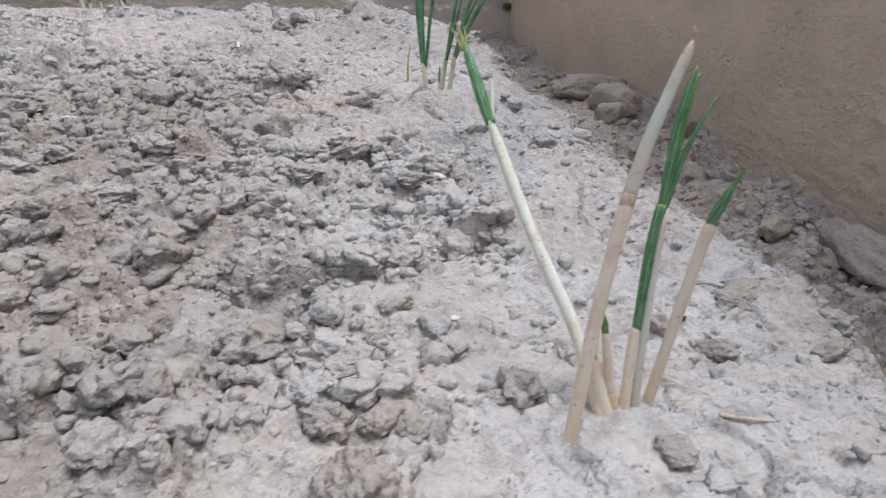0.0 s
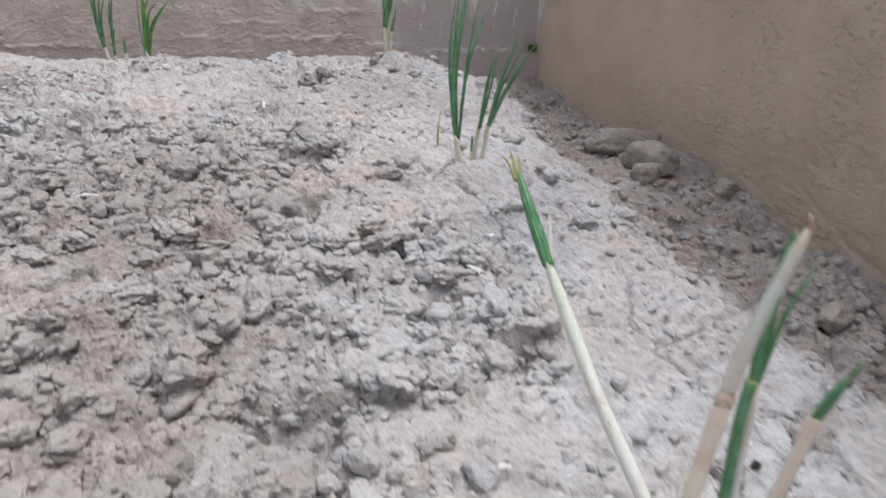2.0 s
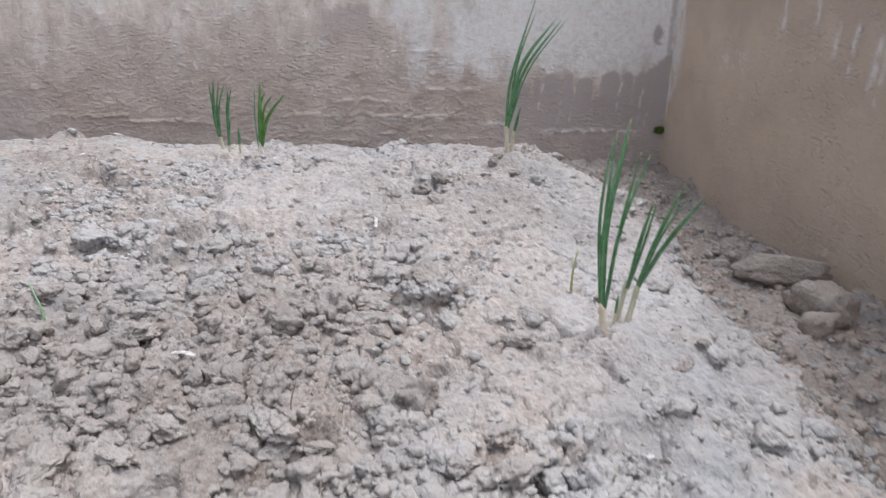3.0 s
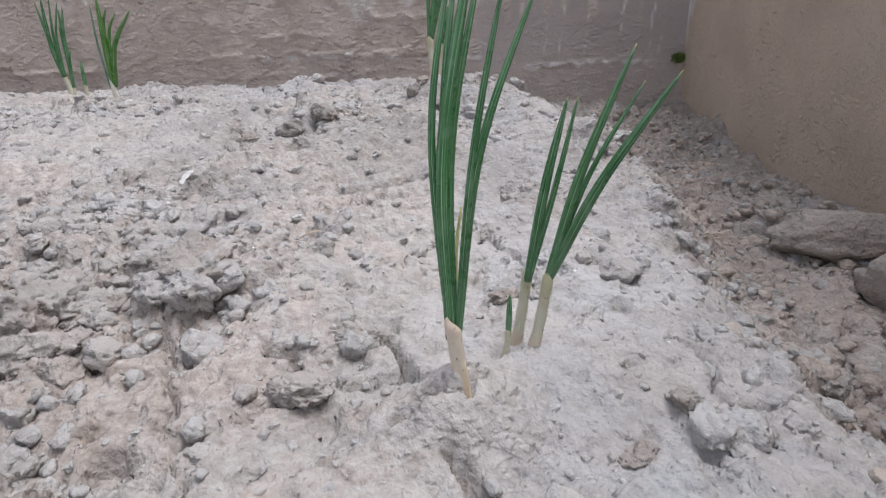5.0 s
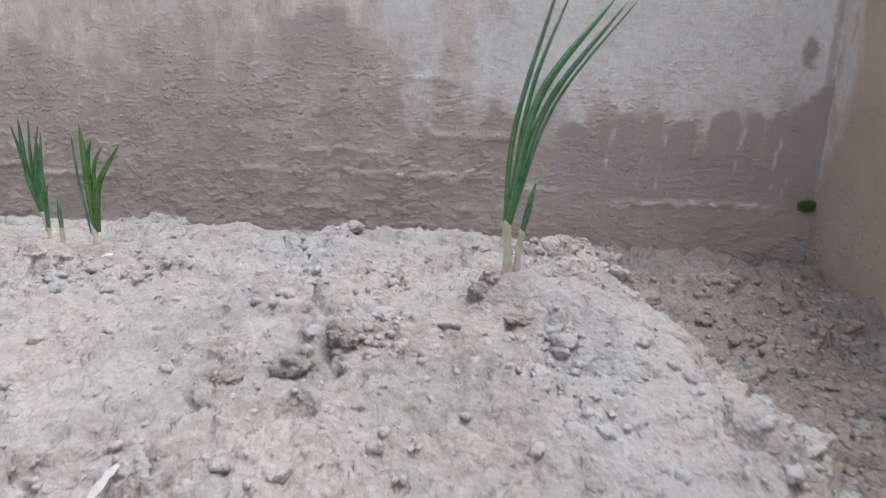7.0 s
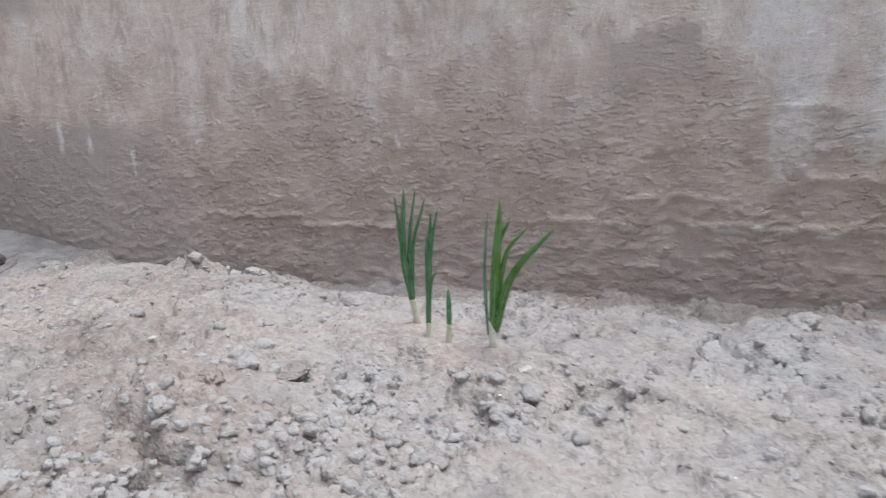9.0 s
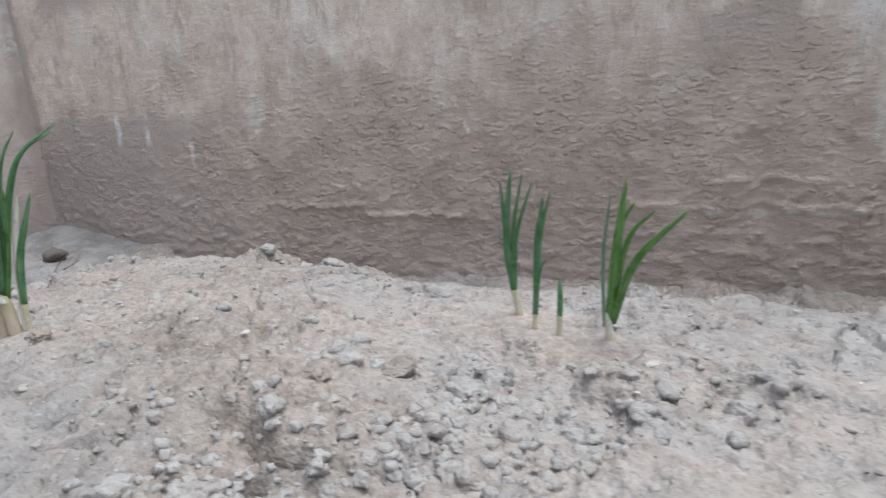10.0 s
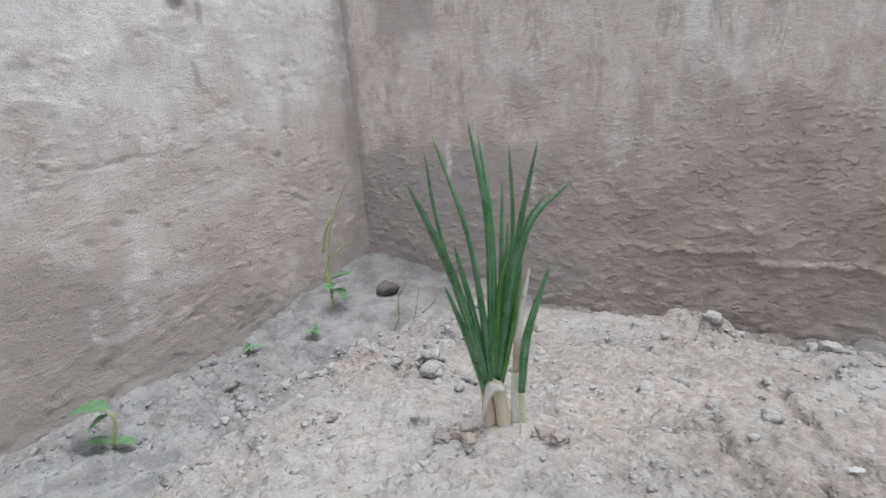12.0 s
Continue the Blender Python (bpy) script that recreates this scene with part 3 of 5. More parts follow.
def back_relief(x, z):
    low = smooth(0.50, 0.12, z + 0.05 * cloudy(x * 5, z * 5, 101, 3))
    dull = smooth(0.02, 0.26, x)
    out = 0.0030 * cloudy(x * 6, z * 6, 103, 3) + 0.0005 * cloudy(x * 50, z * 50, 104, 2)
    out = out + 0.0034 * blisters(x, z, 110) * low * (1 - 0.8 * dull)
    foot = smooth(0.20, 0.06, z + 0.03 * cloudy(x * 7, z * 9, 107, 3)) * (1 - 0.55 * dull)
    out = out + 0.0032 * foot * lumps(x / 1.5 + 0.01 * cloudy(x * 30, z * 30, 108, 2), z, 0.015, 109, 0.5)
    for cx, cz, length, high in ((-0.18, 0.197, 0.10, 0.007), (-0.15, 0.157, 0.30, 0.009), (-0.75, 0.140, 0.13, 0.012), (-0.92, 0.155, 0.11, 0.011), (0.02, 0.150, 0.10, 0.008), (0.07, 0.229, 0.09, 0.008), (-0.02, 0.334, 0.06, 0.004), (0.46, 0.115, 0.14, 0.005)):
        wavy = z - cz - 0.006 * cloudy(x * 25, x * 0 + cz, 112, 3)
        out = out + 0.7 * high * np.exp(-(wavy / 0.005) ** 2) * smooth(length, length * 0.7, np.abs(x - cx)) * (0.6 + 0.6 * cloudy(x * 40, z * 20, 113, 2))
    return out


def back_stains(x, z):
    n1, n2 = cloudy(x * 6, z * 6, 120, 4), cloudy(x * 22, z * 10, 122, 4)
    line = 0.335 + 0.075 * smooth(-1.0, -0.6, x) * smooth(0.02, -0.25, x) - 0.05 * smooth(-0.02, 0.14, x) + 0.02 * cloudy(x * 9, x * 0, 124, 3)
    damp = smooth(0.11, -0.08, z - line + 0.08 * n1 + 0.06 * n2)
    edge = 0.004 * cloudy(x * 45, z * 45, 127, 3)
    soak_or_shade = np.zeros_like(x)
    for cx, peak, half in ((0.251, 0.259, 0.036), (0.307, 0.265, 0.011), (0.348, 0.275, 0.024), (0.394, 0.278, 0.014), (0.442, 0.265, 0.026), (0.516, 0.282, 0.031), (0.563, 0.281, 0.018)):
        off = np.abs(x - cx - 0.10 * (z - peak) * (cx - 0.4)) / (0.97 * half)
        top = peak - 0.9 * half * (1 - np.sqrt(np.clip(1 - off ** 2, 0, 1))) + edge
        soak_or_shade = np.maximum(soak_or_shade, smooth(0.004, -0.004, z - top) * smooth(1.03, 0.90, off + 8 * edge))
    climb = 0.268 + 0.20 * np.clip(x - 0.565, 0, 1) + 5.2 * np.clip(x - 0.585, 0, 1) ** 2
    soak_or_shade = np.maximum(soak_or_shade, smooth(0.005, -0.005, z - climb + 2.5 * edge) * smooth(0.568, 0.590, x + edge))
    # Narrow darker strip along the right-hand corner, over the full height.
    soak_or_shade = np.maximum(soak_or_shade, 0.8 * smooth(0.011, 0.004, np.abs(x - 0.675 + edge)))
    soak_or_shade = np.maximum(soak_or_shade, smooth(0.016, 0.008, np.abs(x - 0.637 + 2 * edge)) * smooth(0.032, 0.02, np.abs(z - 0.375 + 2 * edge)))
    soak_or_shade = np.maximum(soak_or_shade, smooth(0.010, 0.004, np.abs(x - 0.664 + edge)) * smooth(0.12, 0.10, z))
    fill = 0.205 + 0.03 * n1
    soak_or_shade = np.maximum(soak_or_shade, smooth(0.03, -0.03, z - fill) * smooth(0.17, 0.27, x + 0.05 * n1))
    soak_or_shade = soak_or_shade * smooth(0.12, 0.26, x + 0.04 * n1) * (0.45 + 0.55 * smooth(0.10, 0.14, z + 0.02 * n2))
    left_soak = smooth(0.01, -0.01, z - 0.325 - 0.012 * np.abs(np.sin(x * 30)) + 0.01 * n2) * smooth(-0.95, -1.25, x + 0.1 * n1) * 0.85
    soak_or_shade = np.maximum(soak_or_shade, left_soak)
    soak_or_shade = np.maximum(soak_or_shade, 0.35 * smooth(0.17, 0.09, z + 0.03 * n1))
    # Shade of the left corner, painted as a dark upright band.
    soak_or_shade = np.maximum(soak_or_shade, 0.75 * smooth(0.022, 0.006, np.abs(x - LEFT - 0.006 + 0.01 * n1)) * smooth(0.24, 0.32, z))
    grey = 0.55 * smooth(0.075, 0.05, np.abs(x + 0.22) + 0.02 * n1) * smooth(0.045, 0.02, np.abs(z - 0.41) + 0.015 * n2)
    corner = 0.8 * smooth(0.09, 0.05, np.abs(x + 1.44) + 0.02 * n1) * smooth(0.53, 0.56, z - 0.1 * (x + 1.44) ** 2)
    soak_or_shade = np.maximum(soak_or_shade, np.maximum(grey, corner))
    salt = np.zeros_like(x)
    for cx, top, foot, wide in ((0.316, 0.255, 0.172, 0.004), (0.373, 0.247, 0.124, 0.003), (0.406, 0.268, 0.136, 0.003), (0.462, 0.240, 0.135, 0.005), (0.537, 0.276, 0.140, 0.004), (0.603, 0.243, 0.132, 0.004), (0.627, 0.20, 0.13, 0.005), (-1.374, 0.346, 0.274, 0.010), (-1.30, 0.335, 0.27, 0.009), (-1.20, 0.29, 0.21, 0.006)):
        bend = cx + 0.005 * cloudy(z * 18, x * 0 + cx * 9, 130, 2)
        bend = bend + 0.08 * (z - foot)
        salt = np.maximum(salt, (1.0 if cx < -1 else 0.85) * smooth(wide * 0.9, wide * 0.2, np.abs(x - bend)) * smooth(foot - 0.01, foot + 0.02, z) * smooth(top + 0.01, top - 0.02, z) * smooth(-0.9 if cx < -1 else -0.35, 0.35, cloudy(x * 60, z * 30, 131, 2)))
    scum = smooth(0.007, 0.002, np.abs(z - 0.114 - 0.010 * cloudy(x * 24, x * 0, 132, 3))) * smooth(0.30, 0.36, x) * smooth(0.64, 0.58, x) * smooth(-0.25, 0.2, cloudy(x * 34, z * 40, 136, 3))
    flakes = smooth(0.007, 0.002, np.abs(z - 0.152 + 0.014 * smooth(-0.05, 0.1, x) - 0.006 * cloudy(x * 20, x * 0, 133, 2))) * smooth(-0.34, -0.26, x) * smooth(0.27, 0.2, x) * smooth(-0.1, 0.3, cloudy(x * 25, z * 25, 134, 2))
    chalk = smooth(0.0, 1.05, 0.8 * cloudy(x * 9, z * 5, 135, 4) + 1.5 * smooth(-0.20, 0.24, x + 0.06 * n1) - 0.20) * smooth(0.22, 0.33, z + 0.05 * n2) * (1 - soak_or_shade)
    salt = np.maximum(np.maximum(salt, 0.8 * scum), np.maximum(0.7 * flakes, 0.95 * chalk))
    ticks = smooth(0.004, 0.002, np.abs(x + 0.634 + 0.3 * (z - 0.291))) * smooth(0.014, 0.008, np.abs(z - 0.291))
    return damp, np.maximum(salt, 0.8 * ticks), np.clip(soak_or_shade, 0, 1)


def left_relief(y, z):
    low = smooth(0.42, 0.10, z + 0.08 * cloudy(y * 5, z * 5, 201, 3))
    out = 0.0030 * cloudy(y * 6, z * 6, 203, 3) + 0.0006 * cloudy(y * 30, z * 30, 204, 2)
    out = out + 0.0010 * lumps(y, z, 0.022, 210, 0.4) * (0.25 + 0.75 * low)
    wy, wz = y + 0.006 * cloudy(y * 40, z * 40, 216, 2), z + 0.003 * cloudy(y * 40, z * 60, 217, 2)
    out = out + 0.0026 * lumps(wy / 2.2, wz, 0.0100, 214, 0.18, 2.0) * smooth(-0.15, 0.3, cloudy(y * 9, z * 9, 218, 3))
    out = out - 0.0035 * lumps(wy / 1.2, wz + 0.3, 0.0110, 219, 0.06, 2.0)
    out = out + 0.002 * smooth(0.20, 0.08, z) * lumps(y, z, 0.02, 212, 0.6)
    out = out - 0.008 * smooth(1.1, 0.6, np.hypot((y - 1.720) / 0.014, (z - 0.600) / 0.011))
    out = out - 0.003 * smooth(0.004, 0.001, np.abs(y - 1.460 - 0.18 * (z - 0.385) - 0.008 * cloudy(z * 30, z * 0, 215, 3))) * smooth(0.33, 0.35, z) * smooth(0.43, 0.41, z)
    return out - 0.002 * smooth(0.004, 0.001, np.abs(z - 0.38 + 0.03 * (y - 1.6) - 0.01 * cloudy(y * 12, y * 0, 213, 3))) * smooth(1.50, 1.53, y) * smooth(1.66, 1.63, y)


def left_stains(y, z):
    n1, n2 = cloudy(y * 6, z * 6, 220, 4), cloudy(y * 18, z * 18, 222, 4)
    damp = smooth(0.20, -0.20, z - 0.36 + 0.12 * n1 + 0.12 * n2)
    soak_or_shade = smooth(0.08, -0.08, z - 0.14 - 0.14 * smooth(1.75, 1.40, y) + 0.05 * n1 + 0.04 * n2) * 0.8
    # Small darker patches; the first covers the pit sunk into the relief.
    for cy, cz, ry, rz in ((1.720, 0.600, 0.016, 0.013), (1.480, 0.510, 0.016, 0.014), (1.735, 0.500, 0.007, 0.016), (1.760, 0.590, 0.006, 0.03), (1.745, 0.345, 0.009, 0.005), (1.84, 0.365, 0.012, 0.005), (1.88, 0.352, 0.008, 0.010), (1.585, 0.350, 0.004, 0.004)):
        soak_or_shade = np.maximum(soak_or_shade, 0.85 * smooth(1.2, 0.7, np.hypot((y - cy) / ry, (z - cz) / rz) + 0.5 * n2))
    # The same corner shade painted on this wall's end.
    soak_or_shade = np.maximum(soak_or_shade, 0.6 * smooth(0.035, 0.008, np.abs(y - 2.10) + 0.02 * n1) * smooth(0.22, 0.3, z))
    salt = 0.65 * smooth(0.10, 1.2, 0.35 * n1 + 0.55 * n2 + 1.0 * smooth(0.34, 0.60, z)) * (0.3 + 0.7 * smooth(0.28, 0.46, z + 0.05 * n1))
    for cy in (1.500, 1.555):
        salt = np.maximum(salt, 0.45 * smooth(0.010, 0.004, np.abs(y - cy - 0.006 * n2)) * smooth(0.12, 0.14, z) * smooth(0.205, 0.19, z) * smooth(-0.4, 0.3, cloudy(y * 50, z * 70, 224, 3)))
    salt = np.maximum(salt, 0.35 * smooth(0.008, 0.003, np.abs(z - 0.135 - 0.008 * n2)) * smooth(1.49, 1.51, y) * smooth(1.57, 1.55, y))
    salt = np.maximum(salt, 0.3 * smooth(0.020, 0.008, np.abs(z - 0.205 + 0.15 * (y - 1.55) - 0.01 * n2)) * smooth(1.50, 1.56, y) * smooth(1.74, 1.66, y))
    return damp, salt, soak_or_shade


def right_relief(y, z):
    out = 0.0030 * cloudy(y * 5, z * 5, 301, 3) + 0.0010 * cloudy(y * 45, z * 45, 302, 3) + 0.0006 * cloudy(y * 150, z * 150, 303, 2)
    near = smooth(0.9, 0.4, y) * smooth(0.20, 0.0, z)
    out = out + 0.0030 * smooth(1.5, 0.7, y) * smooth(0.30, 0.05, z) * lumps(y + 0.004 * cloudy(y * 60, z * 60, 312, 2), z, 0.011, 313, 0.5)
    out = out + (0.0012 + 0.0012 * near) * blisters(y, z, 310, 1.4) * smooth(0.2, -0.02, z)
    return out - 0.0012 * smooth(0.006, 0.002, np.abs(z + 0.055 - 0.45 * (y - 0.75) - 0.01 * cloudy(y * 12, y * 0, 311, 2))) * smooth(0.55, 0.6, y) * smooth(0.98, 0.9, y)


def right_stains(y, z):
    n1, n2 = cloudy(y * 5, z * 5, 320, 4), cloudy(y * 20, z * 12, 322, 4)
    damp = np.clip(0.72 + 0.3 * n1 + 0.2 * n2, 0, 1)
    soak_or_shade = np.clip(0.35 * smooth(-0.2, 0.5, n1) + 0.5 * smooth(0.36, 0.42, z + 0.03 * n2) * smooth(2.0, 1.92, y), 0, 1)
    salt = np.zeros_like(y)
    for cy, top, foot, wide in ((1.565, 0.50, 0.392, 0.008), (1.395, 0.42, 0.343, 0.007), (1.348, 0.40, 0.312, 0.009), (1.293, 0.39, 0.289, 0.011), (1.273, 0.37, 0.277, 0.008), (1.46, 0.47, 0.40, 0.007), (1.665, 0.198, 0.178, 0.006)):
        bend = cy + 0.006 * cloudy(z * 16, y * 0 + cy * 9, 330, 2)
        salt = np.maximum(salt, 0.85 * smooth(wide * 0.9, wide * 0.2, np.abs(y - bend)) * smooth(-0.5, 0.2, cloudy(y * 60, z * 25, 332, 2)) * smooth(foot - 0.006, foot + 0.008, z) * smooth(top + 0.01, top - 0.01, z))
    scrawl = smooth(0.10, 0.02, np.abs(cloudy(y * 26, z * 26, 331, 2))) * smooth(0.09, 0.05, np.abs(y - 1.75)) * smooth(0.030, 0.012, np.abs(z - 0.326))
    strip = smooth(0.085, 0.045, BACK - y + 0.030 * n2 + 0.05 * smooth(0.34, 0.12, z)) * smooth(0.12, 0.20, z)
    return damp * (1 - strip), np.maximum(np.maximum(salt, 0.6 * scrawl), 0.9 * strip * smooth(-0.6, 0.2, n2)), soak_or_shade * (1 - strip)


THICK = 0.115
fine_z = stretches((-0.20, -0.02, 0.01), (-0.02, 0.66, 0.0040), (0.66, TOP, 0.03))
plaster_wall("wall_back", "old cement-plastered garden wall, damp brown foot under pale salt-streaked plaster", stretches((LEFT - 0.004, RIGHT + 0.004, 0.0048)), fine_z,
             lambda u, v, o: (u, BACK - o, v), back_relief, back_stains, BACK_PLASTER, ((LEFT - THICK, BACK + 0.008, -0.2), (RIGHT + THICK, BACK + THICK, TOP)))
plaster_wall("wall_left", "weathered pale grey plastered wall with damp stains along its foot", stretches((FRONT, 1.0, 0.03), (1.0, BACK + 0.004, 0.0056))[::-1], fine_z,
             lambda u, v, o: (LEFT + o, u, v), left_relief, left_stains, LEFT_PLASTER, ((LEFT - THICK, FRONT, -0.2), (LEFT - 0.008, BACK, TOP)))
wall_z = stretches((-0.24, 0.62, 0.0052), (0.62, TOP, 0.03))
plaster_wall("wall_right", "damp brown smooth cement-plastered wall with a few white drips", stretches((FRONT, 0.30, 0.03), (0.30, BACK + 0.004, 0.0060)), wall_z,
             lambda u, v, o: (RIGHT - o, u, v), right_relief, right_stains, RIGHT_PLASTER, ((RIGHT + 0.008, FRONT, -0.24), (RIGHT + THICK, BACK, TOP)))
plaster_wall("wall_front", "plain plastered wall closing the plot", stretches((LEFT, RIGHT, 0.05)), stretches((-0.2, 0.60, 0.05)),
             lambda u, v, o: (u, FRONT + o, v), lambda u, v: 0.003 * cloudy(u * 5, v * 5, 401, 3), left_stains, LEFT_PLASTER, ((LEFT - THICK, FRONT - THICK, -0.2), (RIGHT + THICK, FRONT - 0.008, 0.60)))


# ---- helpers for things ----
def part(name, bm, material, parent=None, label="", smooth_shade=True):
    mesh = bpy.data.meshes.new(name)
    bm.normal_update()
    bm.to_mesh(mesh)
    bm.free()
    mesh.materials.append(material)
    for p in mesh.polygons:
        p.use_smooth = smooth_shade
    ob = new(name, mesh)
    ob.parent = parent
    return tagged(ob, label)


def height_at(x, y):
    return float(ground_height(np.array([[x]], float), np.array([[y]], float))[0, 0])


def curve_point(points, s):
    """A place on the smooth line through the points, s from 0 to 1."""
    k = len(points) - 1
    i = min(int(s * k), k - 1)
    t = s * k - i
    p1, p2 = points[i], points[i + 1]
    p0 = points[i - 1] if i else p1 * 2 - p2
    p3 = points[i + 2] if i + 2 <= k else p2 * 2 - p1
    return 0.5 * (2 * p1 + (p2 - p0) * t + (2 * p0 - 5 * p1 + 4 * p2 - p3) * t * t + (3 * p1 - p0 - 3 * p2 + p3) * t ** 3)


def tube(points, radius, rings=14, sides=9, flat=1.0, closed=True, rng=None, wob=0.0):
    """A bmesh tube along the points; radius(s) its half width, flat squeezes it front to back."""
    bm = bmesh.new()
    uv = bm.loops.layers.uv.new("UVMap")
    points = [Vector(p) for p in points]
    rows = []
    for i in range(rings + 1):
        s = i / rings
        c = curve_point(points, s)
        t = (curve_point(points, min(1, s + 0.02)) - curve_point(points, max(0, s - 0.02))).normalized()
        side = t.cross(Vector((0, 1, 0)))
        side = side.normalized() if side.length > 1e-4 else Vector((1, 0, 0))
        front = side.cross(t).normalized()
        r = radius(s)
        if rng:
            c = c + Vector((rng.uniform(-wob, wob), rng.uniform(-wob, wob), 0)) * min(1, i)
        rows.append([bm.verts.new(c + side * (r * math.cos(a)) + front * (r * flat * math.sin(a))) for a in (2 * math.pi * k / sides for k in range(sides))])
    for i in range(rings):
        for k in range(sides):
            q = (k + 1) % sides
            f = bm.faces.new((rows[i][k], rows[i][q], rows[i + 1][q], rows[i + 1][k]))
            for loop, (a, b) in zip(f.loops, ((k, i), (k + 1, i), (k + 1, i + 1), (k, i + 1))):
                loop[uv].uv = (a / sides, b / rings)
    if closed:
        bm.faces.new(rows[0][::-1])
        bm.faces.new(rows[-1])
    return bm


def flat_points(numbers, depth=0.0, at=(0, 0, 0)):
    """Points (across, depth, up) from pairs of across and up; depth leans them back by that much for each metre of height."""
    pairs = list(zip(numbers[0::2], numbers[1::2]))
    return [Vector((u + at[0], depth * w + at[1], w + at[2])) for u, w in pairs]


def add_leaf(parent, numbers, width, material, depth=0.0, back=0.0, label="", at=(0, 0, 0)):
    """A hollow tapering onion leaf from its mouth to its pointed tip."""
    pts = flat_points(numbers, depth, at)
    for i, p in enumerate(pts):
        p.y += back * (i / (len(pts) - 1)) ** 1.3
    w = width / 2
    return part("leaf", tube(pts, lambda s: w * (0.78 + 0.22 * math.sin(min(1, s * 2.5) * math.pi / 2)) * (1 - s ** 3.2) ** 0.8 + 0.0003, 18, 10, 0.72), material, parent, label)


def add_sheath(parent, numbers, width, material, depth=0.0, label="", name="sheath", bulge=0.15, taper=0.12, at=(0, 0, 0), mouth=0.999, slant=0.5):
    """A pale stalk that comes out of the soil, with a slightly open mouth."""
    pts = flat_points(numbers, depth, at)
    low = pts[0] - (pts[1] - pts[0]).normalized() * 0.022
    pts = [low] + pts
    w = width / 2
    bm = tube(pts, lambda s: w * (1 + bulge * math.exp(-((s - 0.15) / 0.2) ** 2) - taper * s + 0.04 * math.sin(s * 23)) * (1 - 0.45 * max(0, (s - mouth) / (1 - mouth)) ** 1.5), 20, 12, 0.95, False)
    bm.verts.ensure_lookup_table()
    for ring, share in ((1, 1.0), (2, 0.6), (3, 0.25)):
        row = bm.verts[len(bm.verts) - 12 * ring:len(bm.verts) - 12 * (ring - 1)]
        mid = sum((v.co.x for v in row)) / 12
        for v in row:
            v.co.z -= slant * share * (v.co.x - mid)
    return part(name, bm, material, parent, label)


def add_skin(parent, outer, inner, front, curl, material, label):
    """A torn papery flap arching over the mouth of a sheath, its outer rim curled forward."""
    bm = bmesh.new()
    n, m = 15, 5
    a, b = [Vector((x, front + 2 * curl, z)) for x, z in outer], [Vector((x, front, z)) for x, z in inner]
    rows = []
    for i in range(n):
        s = i / (n - 1)
        p, q = curve_point(a, s), curve_point(b, s)
        torn = 0.0010 * math.sin(i * 2.7) * math.sin(s * 3.14)
        rows.append([bm.verts.new(p.lerp(q, k / (m - 1)) + Vector((0, -0.4 * curl * math.sin(3.14 * k / (m - 1)), torn * (1 - k / (m - 1))))) for k in range(m)])
    for u, v in zip(rows, rows[1:]):
        for k in range(m - 1):
            bm.faces.new((u[k], u[k + 1], v[k + 1], v[k]))
    bmesh.ops.solidify(bm, geom=bm.faces[:], thickness=0.0005)
    return part("skin", bm, material, parent, label)


def onion(key, turn, label, size=1.0):
    base = new("spring_onion")
    base.empty_display_size = 0.02
    base.matrix_world = pose(*ONIONS[key], 0, 0, turn) @ Matrix.Scale(size, 4)
    return tagged(base, label, "spring onion", "spring onions in the bed")

# ---- spring onions ----
def local(turn, base, place):
    """Where a place lies in the turned axes of a plant."""
    return Matrix.Rotation(radians(-turn), 3, "Z") @ (Vector(place) - Vector(base))


# the cut clump: pale stalks trimmed short, green growing again from their tips
TURN, MIDDLE = -14.4, (0.128, 0.314, -0.012)
cut = onion("cut", TURN, "clump of cut spring onion stalks, white and straw-brown, sprouting green tips", 1.06)
at = local(TURN, MIDDLE, (0.101, 0.298, -0.015))
tan = add_sheath(cut, (-0.0036, 0.0038, 0.0018, 0.0556, 0.0080, 0.100, 0.0138, 0.134), 0.0074, TAN_STALK, 0.1, "straw-brown dry stalk", "stalk", 0.05, 0.0, at, 0.999, 0.0)
part("upper_stalk", tube(flat_points((0.0134, 0.132, 0.0202, 0.160, 0.0262, 0.1785, 0.0346, 0.203), 0.1, at), lambda s: 0.0037 * (1 - 0.32 * s) * (1 - max(0.0, (s - 0.88) / 0.12) ** 2 * 0.75), 18, 12, 0.6), GREY_STALK, tan, "dry grey-green hollow stalk end")
part("joint", tube(flat_points((0.0128, 0.1275, 0.0134, 0.1310, 0.0142, 0.1345), 0.1, at), lambda s: 0.0036 + 0.0004 * math.sin(s * 3.14), 6, 12, 0.8), JOINT, tan, "dark brown withered joint")
part("tip", tube(flat_points((0.0338, 0.1985, 0.0352, 0.2040, 0.0340, 0.2085), 0.1, at), lambda s: 0.0013 * (1 - 0.6 * s), 8, 7, 0.5), JOINT, tan, "withered brown tip")
at = local(TURN, MIDDLE, (0.121, 0.320, -0.011))
white = add_sheath(cut, (0.0009, -0.0003, -0.0115, 0.0355, -0.0362, 0.0826, -0.0625, 0.1430), 0.0086, WHITE_STALK, 0.65, "smooth white leaning stalk", "stalk", 0.1, 0.15, at)
add_leaf(white, (-0.0610, 0.1390, -0.0700, 0.1620, -0.0796, 0.1874), 0.0072, GREEN, 0.65, 0, "short green leaf with a yellowed torn tip", at)
